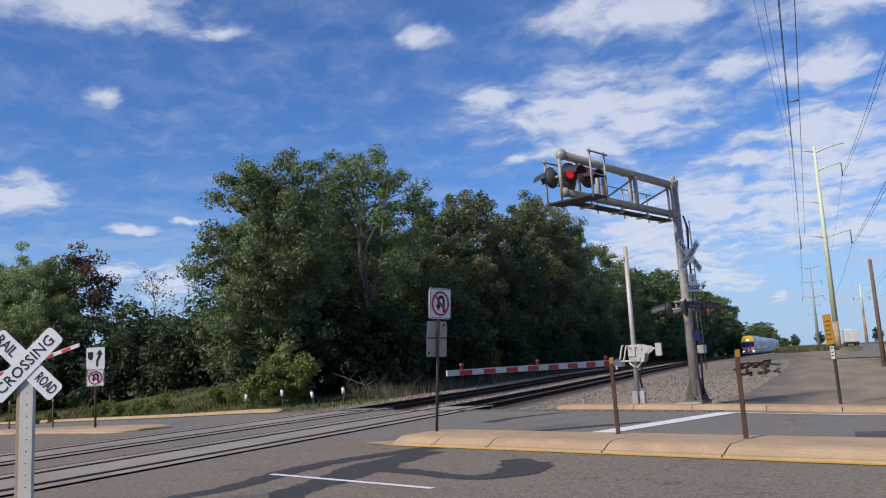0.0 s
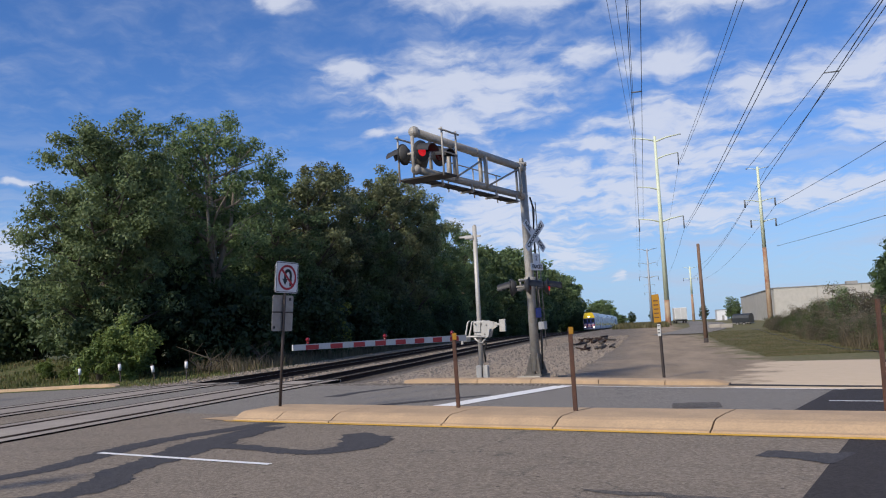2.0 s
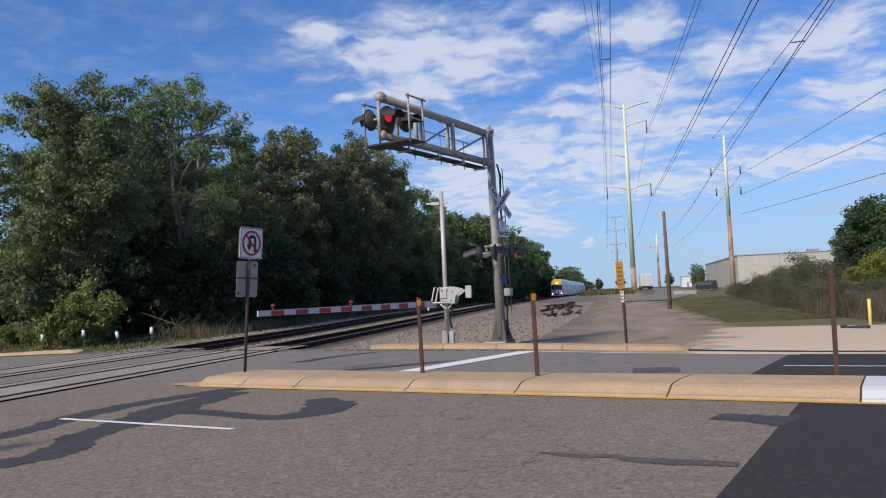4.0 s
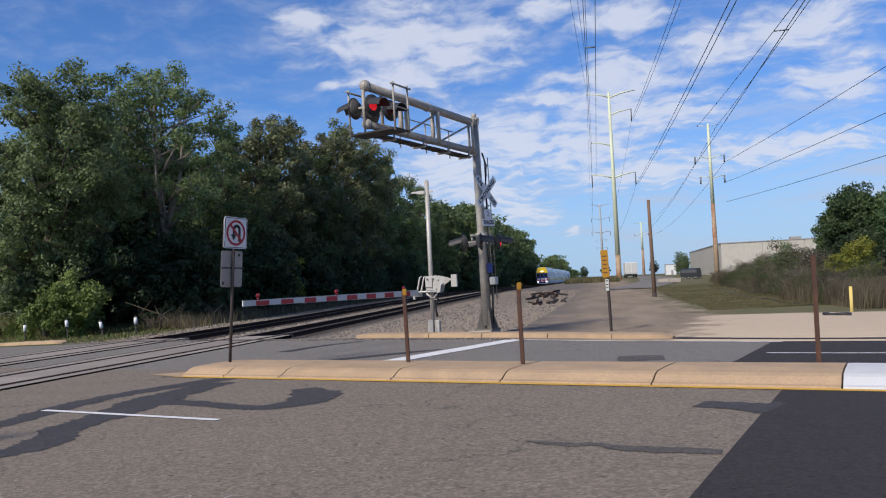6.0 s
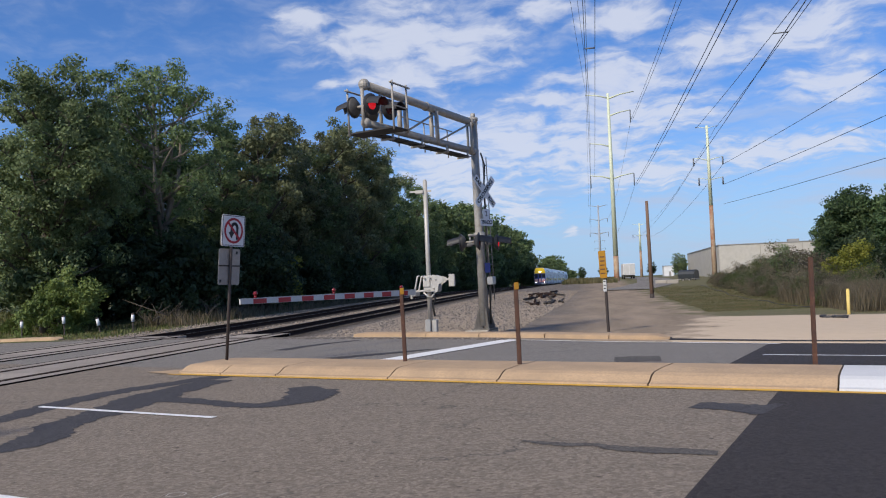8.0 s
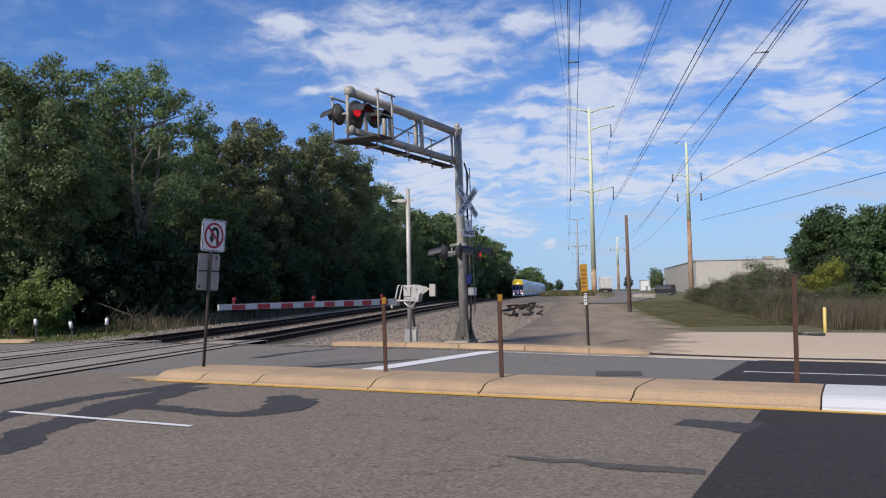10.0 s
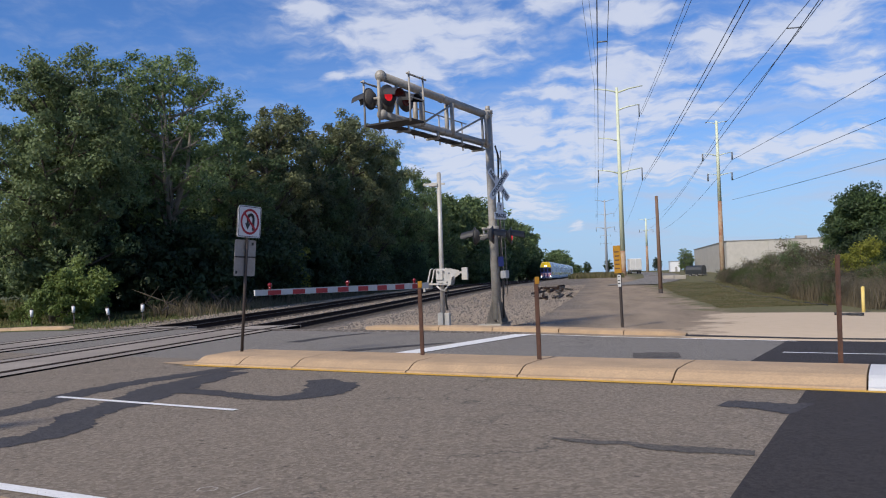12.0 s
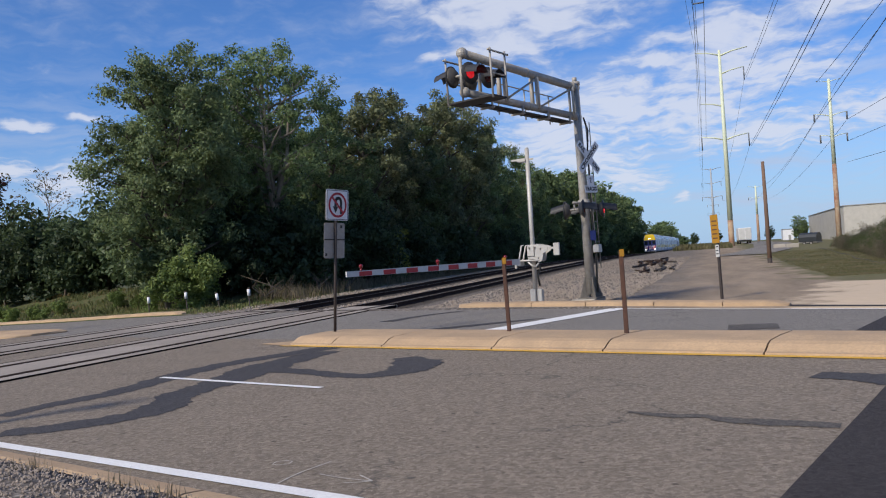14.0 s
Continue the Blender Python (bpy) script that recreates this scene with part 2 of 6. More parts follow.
M = {}
M["asphalt"] = asphalt_mat("worn_asphalt", (0.222, 0.175, 0.132), (0.395, 0.33, 0.255), patch=0.42)
M["asphalt_far"] = asphalt_mat("far_asphalt", (0.24, 0.215, 0.185), (0.335, 0.305, 0.27), patch=0.2)
M["asphalt_new"] = asphalt_mat("new_asphalt", (0.043, 0.036, 0.034), (0.07, 0.06, 0.056), crack=False, patch=0.15)
M["tar"] = asphalt_mat("sealed_asphalt", (0.068, 0.064, 0.068), (0.105, 0.098, 0.098), crack=False, patch=0.25)
M["tar_worn"] = asphalt_mat("worn_seal", (0.10, 0.09, 0.082), (0.20, 0.175, 0.15), crack=False, patch=0.5)
M["kerb"] = surface("tan_concrete", (0.50, 0.345, 0.205), (0.33, 0.235, 0.15), 0.9, s1=1.4, s2=25, amount=0.75, bump=0.25, per_object=0.06)
M["kerb_new"] = surface("new_concrete", (0.62, 0.62, 0.62), (0.52, 0.52, 0.52), 0.9, bump=0.2)
M["panel"] = surface("crossing_concrete", (0.33, 0.285, 0.24), (0.21, 0.18, 0.155), 0.9, s1=1.2, s2=18, bump=0.2, per_object=0.12)
M["rubber"] = surface("flangeway_rubber", (0.014, 0.012, 0.011), rough=1.0, spec=0.02)
M["white_paint"] = surface("road_paint_white", (0.80, 0.79, 0.77), (0.6, 0.58, 0.56), 0.7, s1=3, s2=45, amount=0.3)
M["yellow_paint"] = surface("road_paint_yellow", (0.70, 0.40, 0.035), (0.48, 0.30, 0.08), 0.7, s1=3, s2=45, amount=0.4)
M["chalk"] = surface("chalk_marks", (0.52, 0.49, 0.45), (0.30, 0.26, 0.22), 0.9, s1=8, s2=60, amount=0.6)
M["rail_side"] = surface("rail_rust", (0.055, 0.033, 0.024), (0.03, 0.02, 0.016), 0.95, s2=15, spec=0.1)
M["rail_top"] = surface("rail_head", (0.33, 0.31, 0.29), (0.16, 0.13, 0.11), 0.4, 0.9)
M["tie"] = surface("tie_wood", (0.065, 0.052, 0.042), (0.035, 0.03, 0.025), 0.95, s2=12, per_object=0.2)
M["stone"] = surface("ballast_stone", (0.40, 0.33, 0.265), (0.17, 0.14, 0.115), 0.95, s1=9, s2=50, amount=0.8)
M["galv"] = surface("weathered_aluminium", (0.33, 0.315, 0.29), (0.23, 0.215, 0.195), 0.55, 0.35, s1=2.0, s2=14, amount=0.5)
M["mast"] = surface("mast_grey_paint", (0.40, 0.375, 0.335), (0.25, 0.225, 0.19), 0.6, 0.15, s1=1.2, s2=9, amount=0.5)
M["grating"] = surface("walkway_grating", (0.045, 0.043, 0.042), rough=0.7, metal=0.3)
M["black"] = surface("signal_black", (0.022, 0.022, 0.025), (0.04, 0.04, 0.042), 0.55)
M["black_back"] = surface("signal_back_grey", (0.055, 0.052, 0.05), (0.09, 0.085, 0.075), 0.6)
M["red_lens"] = surface("dark_red_lens", (0.10, 0.008, 0.008), (0.06, 0.006, 0.006), 0.2)
M["red_glow"] = glow_mat("lit_red_lens", (0.62, 0.012, 0.02), 0.75)
M["arm_red_lens"] = glow_mat("arm_lamp_red", (0.16, 0.008, 0.012), 0.05)
M["red_paint"] = surface("reflective_red", (0.42, 0.025, 0.03), (0.28, 0.02, 0.025), 0.5)
M["arm_white"] = surface("reflective_white", (0.55, 0.55, 0.53), (0.42, 0.42, 0.4), 0.5)
M["sign_white"] = surface("sign_white", (0.72, 0.72, 0.72), (0.6, 0.6, 0.6), 0.45, s1=2, s2=20, amount=0.3)
M["sign_black"] = surface("sign_black", (0.02, 0.02, 0.022), rough=0.5)
M["sign_red"] = surface("sign_red", (0.40, 0.02, 0.035), rough=0.5)
M["sign_back"] = surface("sign_back_aluminium", (0.36, 0.34, 0.31), (0.25, 0.225, 0.195), 0.6, 0.1, s2=10)
M["amber"] = surface("amber_sign", (0.38, 0.19, 0.012), (0.27, 0.135, 0.015), 0.6)
M["post_rust"] = surface("rusty_steel_post", (0.13, 0.062, 0.04), (0.06, 0.036, 0.028), 0.85, s1=3, s2=22, amount=0.7)
M["post_brown"] = surface("dark_sign_post", (0.055, 0.042, 0.037), (0.033, 0.026, 0.023), 0.7)
M["post_white"] = surface("white_channel_post", (0.55, 0.53, 0.49), (0.38, 0.35, 0.3), 0.7)
M["post_tan"] = surface("post_side_tan", (0.40, 0.30, 0.2), (0.26, 0.19, 0.13), 0.8)
M["concrete"] = surface("grey_concrete", (0.42, 0.38, 0.32), (0.28, 0.25, 0.21), 0.9, s1=1.5, s2=20, bump=0.3)
M["found"] = surface("foundation_dark", (0.17, 0.155, 0.135), (0.09, 0.08, 0.07), 0.9, s1=2.5, s2=15, bump=0.2)
M["box_grey"] = surface("signal_case_grey", (0.50, 0.48, 0.44), (0.36, 0.34, 0.31), 0.5, 0.2, s1=3, s2=20)
M["cable"] = surface("black_cable", (0.02, 0.02, 0.02), rough=0.6)
M["wire"] = surface("overhead_wire", (0.05, 0.055, 0.06), rough=0.5, metal=0.5)
M["bark"] = surface("bark", (0.13, 0.105, 0.08), (0.06, 0.05, 0.04), 0.95, s1=2, s2=12, amount=0.7)
M["bark_pale"] = surface("pale_bark", (0.33, 0.29, 0.24), (0.2, 0.17, 0.14), 0.95, s1=2, s2=12, amount=0.7)
M["leaf"] = leaf_mat("leaves", (0.055, 0.090, 0.040), (0.215, 0.28, 0.115))
M["leaf_mid"] = leaf_mat("leaves_olive", (0.074, 0.095, 0.048), (0.26, 0.275, 0.135), (0.21, 0.165, 0.055), 0.0)
M["leaf_deep"] = leaf_mat("leaves_deep", (0.03, 0.058, 0.026), (0.115, 0.17, 0.065))
# darker copy of the leaf colour, with the shade of deep growth painted in
M["leaf_shaded"] = leaf_mat("leaves_shaded", (0.028, 0.046, 0.022), (0.088, 0.124, 0.052))
M["leaf_light"] = leaf_mat("leaves_light", (0.075, 0.115, 0.03), (0.23, 0.29, 0.085))
M["leaf_bank"] = leaf_mat("leaves_bank", (0.090, 0.130, 0.056), (0.30, 0.38, 0.165))
M["leaf_yellow"] = leaf_mat("leaves_yellow", (0.11, 0.125, 0.022), (0.27, 0.27, 0.05))
M["leaf_red"] = leaf_mat("leaves_turning", (0.05, 0.06, 0.018), (0.14, 0.10, 0.04), (0.22, 0.07, 0.045), 0.1)
M["leaf_brown"] = leaf_mat("leaves_brown", (0.085, 0.075, 0.05), (0.21, 0.175, 0.12), (0.085, 0.115, 0.04), 0.13)
M["grass_green"] = leaf_mat("grass_blades", (0.055, 0.075, 0.022), (0.16, 0.165, 0.06), (0.20, 0.155, 0.075), 0.10)
M["grass_olive"] = leaf_mat("verge_blades", (0.065, 0.066, 0.026), (0.14, 0.125, 0.06), (0.2, 0.16, 0.09), 0.10)
M["grass_dry"] = leaf_mat("dry_grass", (0.105, 0.088, 0.056), (0.28, 0.225, 0.145), (0.12, 0.12, 0.055), 0.05)
M["steel_green"] = surface("pale_green_pole", (0.64, 0.68, 0.50), (0.55, 0.59, 0.42), 0.6, s1=0.3, s2=4)
M["steel_rust"] = surface("rust_stained_pole", (0.25, 0.085, 0.042), (0.42, 0.34, 0.23), 0.85, s1=0.8, s2=3, amount=0.9)
M["steel_grey"] = surface("grey_steel_pole", (0.36, 0.38, 0.4), (0.28, 0.3, 0.32), 0.6)
M["wood_pole"] = surface("wood_pole", (0.20, 0.125, 0.085), (0.11, 0.07, 0.05), 0.9, s1=0.8, s2=8, amount=0.6)
M["insul"] = surface("insulator_grey", (0.16, 0.17, 0.18), rough=0.35)
M["wall_concrete"] = surface("warehouse_wall", (0.50, 0.475, 0.42), (0.40, 0.375, 0.33), 0.9, s1=0.12, s2=1.5, amount=0.5)
M["wall_trim"] = surface("warehouse_trim", (0.33, 0.32, 0.3), rough=0.8)
M["yellow_bollard"] = surface("yellow_pipe", (0.74, 0.53, 0.10), (0.6, 0.47, 0.2), 0.5)
M["veh_white"] = surface("white_vehicle_paint", (0.75, 0.75, 0.75), (0.6, 0.6, 0.6), 0.4)
M["veh_dark"] = surface("dark_vehicle_paint", (0.035, 0.04, 0.045), rough=0.35)
M["tyre"] = surface("tyre_rubber", (0.02, 0.02, 0.02), rough=0.9)
M["glass"] = surface("dark_window_glass", (0.025, 0.03, 0.035), rough=0.08, spec=0.8)
M["train_white"] = surface("train_pearl", (0.62, 0.66, 0.72), (0.5, 0.55, 0.62), 0.35)
M["train_yellow"] = surface("train_yellow", (0.78, 0.55, 0.02), (0.62, 0.44, 0.03), 0.35)
M["train_blue"] = surface("train_blue", (0.025, 0.04, 0.20), (0.02, 0.03, 0.12), 0.35)
M["train_under"] = surface("train_underframe", (0.03, 0.028, 0.026), rough=0.8)
M["train_red"] = surface("train_stripe_red", (0.6, 0.03, 0.03), rough=0.4)
M["headlight"] = glow_mat("lit_headlight", (1.0, 0.93, 0.75), 6.0)

# ---- building helpers ----
RU, RN = Vector((0.953, -0.303, 0)), Vector((0.303, 0.953, 0))   # along and across the road


def UV(u, v, z=0.0):
    return Vector((RU.x * u + RN.x * v, RU.y * u + RN.y * v, z))


def to_uv(x, y):
    return RU.x * x + RU.y * y, RN.x * x + RN.y * y


def interp(t, xs, ys):
    return float(np.interp(t, xs, ys))


def sstep(a, b, t):
    k = min(1.0, max(0.0, (t - a) / (b - a)))
    return k * k * (3 - 2 * k)


def z_road(u, v):
    right = interp(u, [-30, -2, 2, 4, 9, 40], [0, 0, 0.03, 0.076, 0.14, 0.14]) * min(1, max(0, (v - 18.2) / 7.2))
    left = interp(u, [-140, -51, -41, -27, -21, -14], [2.2, 0.92, 0.66, 0.32, 0.13, 0.0])
    return -right - left


def z_rail(y):
    return interp(y, [-200, 28, 44, 60, 94, 140, 240, 900], [0, 0, 0.14, 0.34, 0.60, 0.50, -0.2, -0.2])


def z_ground(u, v):
    p = UV(u, v)
    x, y = p.x, p.y
    if v < 8.42:
        return 0.05 + z_road(u, 8.3)
    if v < 25.3:
        return z_road(u, v) - 0.3
    edge = z_road(u, 25.4) + 0.04
    bed = z_rail(y) - 0.17
    k_bed = sstep(-13.0, -9.0, x) * (1 - sstep(2.0, 6.0, x))
    lot = interp(y, [26, 40, 60, 80, 100, 130, 200, 4000], [0.0, -0.06, -0.1, 0.2, 0.5, 0.9, 1.15, 1.2])
    lot += 0.05 * noise.noise(Vector((x * 0.2, y * 0.2, 3)))
    bank = max(1.4 * sstep(27, 35, v) * sstep(-17.5, -23.5, x), 0.55 * sstep(38, 44, y) * sstep(-9.5, -13, x)) * (1 - 0.5 * sstep(45, 70, y)) - 0.1 + interp(u, [-60, -20], [-1.0, 0.0])
    side = bank if x < -5 else lot
    z = side * (1 - k_bed) + bed * k_bed
    k = sstep(25.3, 27.5, v)
    if x > -9 and x < 1.5:
        k = 1.0 if v > 25.6 else k
    return edge * (1 - k) + z * k


def mesh_ob(name, bm, material, parent=None, smooth=False):
    me = bpy.data.meshes.new(name)
    bm.normal_update()
    bm.to_mesh(me)
    bm.free()
    for m in (material if isinstance(material, (list, tuple)) else [material]):
        me.materials.append(m)
    if smooth:
        me.polygons.foreach_set("use_smooth", [True] * len(me.polygons))
    ob = new(name, me)
    if parent is not None:
        ob.parent = parent
    return ob


def part(name, bm, material, parent, label="", smooth=False):
    ob = mesh_ob(name, bm, material, parent, smooth)
    if label:
        tagged(ob, label)
    return ob


def share(name, me, parent, m):
    ob = new(name, me)
    ob.parent = parent
    ob.matrix_basis = m
    return ob


def thing(name, label, category, m, group=""):
    ob = new(name)
    ob.empty_display_size = 0.3
    ob.matrix_world = m
    return tagged(ob, label, category, group)


def box(bm, c, s, rot=None, bevel=0.0, mi=0):
    r = bmesh.ops.create_cube(bm, size=1.0)
    vs = r["verts"]
    for v in vs:
        v.co = Vector((v.co.x * s[0], v.co.y * s[1], v.co.z * s[2]))
    if bevel:
        es = list({e for v in vs for e in v.link_edges})
        rr = bmesh.ops.bevel(bm, geom=es, offset=bevel, segments=1, affect="EDGES")
        vs = list({v for f in rr["faces"] for v in f.verts} | {v for v in vs if v.is_valid})
        seen, stack = set(vs), list(vs)
        while stack:
            a = stack.pop()
            for e in a.link_edges:
                o = e.other_vert(a)
                if o not in seen:
                    seen.add(o)
                    stack.append(o)
        vs = list(seen)
    for v in vs:
        if rot is not None:
            v.co = rot @ v.co
        v.co += Vector(c)
    for f in {f for v in vs for f in v.link_faces}:
        f.material_index = mi
    return vs


def tube(bm, p0, p1, r0, r1=None, seg=10, caps=True, mi=0):
    p0, p1 = Vector(p0), Vector(p1)
    r1 = r0 if r1 is None else r1
    d = (p1 - p0).normalized()
    a = d.orthogonal().normalized()
    b = d.cross(a)
    rings = []
    for p, r in ((p0, r0), (p1, r1)):
        rings.append([bm.verts.new(p + (a * math.cos(2 * math.pi * i / seg) + b * math.sin(2 * math.pi * i / seg)) * r) for i in range(seg)])
    fs = [bm.faces.new((rings[0][i], rings[0][(i + 1) % seg], rings[1][(i + 1) % seg], rings[1][i])) for i in range(seg)]
    if caps:
        fs.append(bm.faces.new(rings[0][::-1]))
        fs.append(bm.faces.new(rings[1]))
    for f in fs:
        f.material_index = mi
        f.smooth = True
    return rings


def pipe(bm, pts, radii, seg=8, mi=0):
    pts = [Vector(p) for p in pts]
    rings = []
    a = None
    for i, p in enumerate(pts):
        d = (pts[min(i + 1, len(pts) - 1)] - pts[max(i - 1, 0)]).normalized()
        if a is None:
            a = d.orthogonal().normalized()
        a = (a - d * a.dot(d)).normalized()
        b = d.cross(a)
        r = radii[i] if isinstance(radii, (list, tuple)) else radii
        rings.append([bm.verts.new(p + (a * math.cos(2 * math.pi * k / seg) + b * math.sin(2 * math.pi * k / seg)) * r) for k in range(seg)])
    for r0, r1 in zip(rings, rings[1:]):
        for k in range(seg):
            f = bm.faces.new((r0[k], r0[(k + 1) % seg], r1[(k + 1) % seg], r1[k]))
            f.material_index, f.smooth = mi, True
    bm.faces.new(rings[0][::-1])
    bm.faces.new(rings[-1])


def plate(bm, outline, thick, frame_m, mi=0):
    """A flat plate with a polygon outline (x, z) extruded along y, placed by a matrix."""
    f0 = [bm.verts.new(frame_m @ Vector((x, -thick / 2, z))) for x, z in outline]
    f1 = [bm.verts.new(frame_m @ Vector((x, thick / 2, z))) for x, z in outline]
    fs = [bm.faces.new(f0), bm.faces.new(f1[::-1])]
    n = len(outline)
    for i in range(n):
        fs.append(bm.faces.new((f0[i], f1[i], f1[(i + 1) % n], f0[(i + 1) % n])))
    for f in fs:
        f.material_index = mi


def rounded(w, h, r, n=4):
    out = []
    for cx, cz, a0 in ((w / 2 - r, h / 2 - r, 0), (-w / 2 + r, h / 2 - r, 90), (-w / 2 + r, -h / 2 + r, 180), (w / 2 - r, -h / 2 + r, 270)):
        for i in range(n + 1):
            a = radians(a0 + 90 * i / n)
            out.append((cx + r * math.cos(a), cz + r * math.sin(a)))
    return out


def ribbon(bm, pts, widths, zf, lift):
    """A flat strip along (u, v) points on the road, with a slightly uneven edge."""
    fine = []
    for i in range(len(pts) - 1):
        for k in range(24):
            t = k / 24
            fine.append((Vector(pts[i]).lerp(Vector(pts[i + 1]), t), widths[i] * (1 - t) + widths[i + 1] * t))
    fine.append((Vector(pts[-1]), widths[-1]))
    for _ in range(50):
        fine = [fine[0]] + [((fine[i - 1][0] + fine[i][0] * 2 + fine[i + 1][0]) / 4, fine[i][1]) for i in range(1, len(fine) - 1)] + [fine[-1]]
    prev = None
    for i, (p, w) in enumerate(fine):
        d = (fine[min(i + 1, len(fine) - 1)][0] - fine[max(i - 1, 0)][0]).normalized()
        nrm = Vector((-d.y, d.x))
        row = []
        for s in (-1, 1):
            e = p + nrm * s * (w / 2) * (1 + 0.35 * noise.noise(Vector((p.x * 3, p.y * 3, s * 5))) + 0.25 * noise.noise(Vector((p.x * 11, p.y * 11, s * 5))) + (0.02 + 0.05 / max(w, 0.15)) * noise.noise(Vector((p.x * 33, p.y * 33, s * 5))))
            row.append(bm.verts.new(UV(e.x, e.y, zf(e.x, e.y) + lift)))
        if prev:
            bm.faces.new((prev[0], row[0], row[1], prev[1]))
        prev = row


def quad_uv(bm, u0, u1, v0, v1, lift, nu=1, nv=1):
    vs = [[bm.verts.new(UV(u0 + (u1 - u0) * i / nu, v0 + (v1 - v0) * j / nv, z_road(u0 + (u1 - u0) * i / nu, v0 + (v1 - v0) * j / nv) + lift)) for j in range(nv + 1)] for i in range(nu + 1)]
    for i in range(nu):
        for j in range(nv):
            bm.faces.new((vs[i][j], vs[i + 1][j], vs[i + 1][j + 1], vs[i][j + 1]))


# ---- ground ----
def ground_mat():
    m = bpy.data.materials.new("ground")
    m.use_nodes = True
    nt = m.node_tree
    b = nt.nodes["Principled BSDF"]
    pos = nd(nt, "ShaderNodeNewGeometry").outputs["Position"]
    wob = noise_node(nt, pos, 0.35, 4.0, 0.65)
    wobf = noise_node(nt, pos, 1.7, 4.0, 0.65)
    xyz = nd(nt, "ShaderNodeSeparateXYZ")
    nt.links.new(pos, xyz.inputs[0])
    shift = math_node(nt, "ADD", math_node(nt, "MULTIPLY", math_node(nt, "SUBTRACT", wob, 0.5), 7.0), math_node(nt, "MULTIPLY", math_node(nt, "SUBTRACT", wobf, 0.5), 2.5))
    x, y = xyz.outputs[0], xyz.outputs[1]
    u = math_node(nt, "ADD", math_node(nt, "MULTIPLY", x, RU.x), math_node(nt, "MULTIPLY", y, RU.y))
    v = math_node(nt, "ADD", math_node(nt, "MULTIPLY", x, RN.x), math_node(nt, "MULTIPLY", y, RN.y))
    xs = math_node(nt, "ADD", x, shift)
    vsft = math_node(nt, "ADD", v, math_node(nt, "MULTIPLY", shift, 0.5))
    us = math_node(nt, "ADD", u, shift)

    def step(val, a, bb):
        n = nd(nt, "ShaderNodeMapRange", interpolation_type="SMOOTHSTEP")
        n.inputs["From Min"].default_value, n.inputs["From Max"].default_value = a, bb
        nt.links.new(val, n.inputs["Value"])
        return n.outputs[0]
    stones = nd(nt, "ShaderNodeTexVoronoi")
    stones.inputs["Scale"].default_value = 14.0
    nt.links.new(pos, stones.inputs["Vector"])
    n_mid, n_fine = noise_node(nt, pos, 3.0, 5.0, 0.65), noise_node(nt, pos, 22.0, 4.0, 0.7)
    turn = nd(nt, "ShaderNodeMapping")
    turn.inputs["Scale"].default_value = (1.0, 0.16, 1)
    nt.links.new(pos, turn.inputs[0])
    tracks = noise_node(nt, turn.outputs[0], 0.8, 5.0, 0.6)
    gravel = mixc(nt, stones.outputs["Color"], (0.155, 0.13, 0.11), (0.36, 0.32, 0.28))
    gravel = mixc(nt, ramp(nt, stones.outputs["Distance"], [(0.25, (0, 0, 0)), (0.6, (1, 1, 1))]), gravel, (0.10, 0.085, 0.072))
    dirt = mixc(nt, ramp(nt, tracks, [(0.35, (0, 0, 0)), (0.65, (1, 1, 1))]), (0.32, 0.245, 0.175), (0.20, 0.155, 0.11))
    dirt = mixc(nt, ramp(nt, n_fine, [(0.45, (0, 0, 0)), (0.7, (0.6, 0.6, 0.6))]), dirt, (0.33, 0.27, 0.2))
    sand = mixc(nt, n_mid, (0.60, 0.475, 0.345), (0.48, 0.38, 0.27))
    grass = mixc(nt, ramp(nt, n_mid, [(0.35, (0, 0, 0)), (0.65, (1, 1, 1))]), (0.105, 0.108, 0.048), (0.165, 0.14, 0.075))
    weeds = mixc(nt, ramp(nt, n_mid, [(0.35, (0, 0, 0)), (0.65, (1, 1, 1))]), (0.045, 0.07, 0.02), (0.12, 0.10, 0.05))
    col = dirt
    col = mixc(nt, math_node(nt, "SUBTRACT", 1.0, step(xs, 7.5, 12.0)), col, gravel)
    right_grass = math_node(nt, "MULTIPLY", step(math_node(nt, "ADD", xs, math_node(nt, "MULTIPLY", y, 0.012)), 15.2, 16.6), step(vsft, 34.8, 36.2))
    col = mixc(nt, right_grass, col, grass)
    sand_k = math_node(nt, "MULTIPLY", step(math_node(nt, "ADD", us, math_node(nt, "MULTIPLY", v, 0.12)), 8.6, 10.0), math_node(nt, "SUBTRACT", 1.0, step(math_node(nt, "ADD", v, math_node(nt, "MULTIPLY", shift, 0.12)), 35.1, 35.7)))
    col = mixc(nt, sand_k, col, sand)
    col = mixc(nt, math_node(nt, "SUBTRACT", 1.0, step(xs, -10.5, -7.5)), col, weeds)
    col = mixc(nt, step(y, 240.0, 420.0), col, (0.10, 0.11, 0.045))
    off = math_node(nt, "ABSOLUTE", math_node(nt, "SUBTRACT", math_node(nt, "ABSOLUTE", math_node(nt, "ADD", x, 2.95)), 2.2))
    stained = math_node(nt, "SUBTRACT", 1.0, step(math_node(nt, "ADD", off, math_node(nt, "MULTIPLY", wobf, 0.5)), 1.5, 2.2))
    col = mixc(nt, stained, col, mixc(nt, 0.3, (0.05, 0.04, 0.033), gravel))
    near = math_node(nt, "SUBTRACT", 1.0, step(v, 8.45, 8.5))
    col = mixc(nt, near, col, gravel)
    nt.links.new(col, b.inputs["Base Color"])
    b.inputs["Roughness"].default_value, b.inputs["Specular IOR Level"].default_value = 0.95, 0.2
    bp = nd(nt, "ShaderNodeBump")
    bp.inputs["Strength"].default_value, bp.inputs["Distance"].default_value = 0.35, 0.03
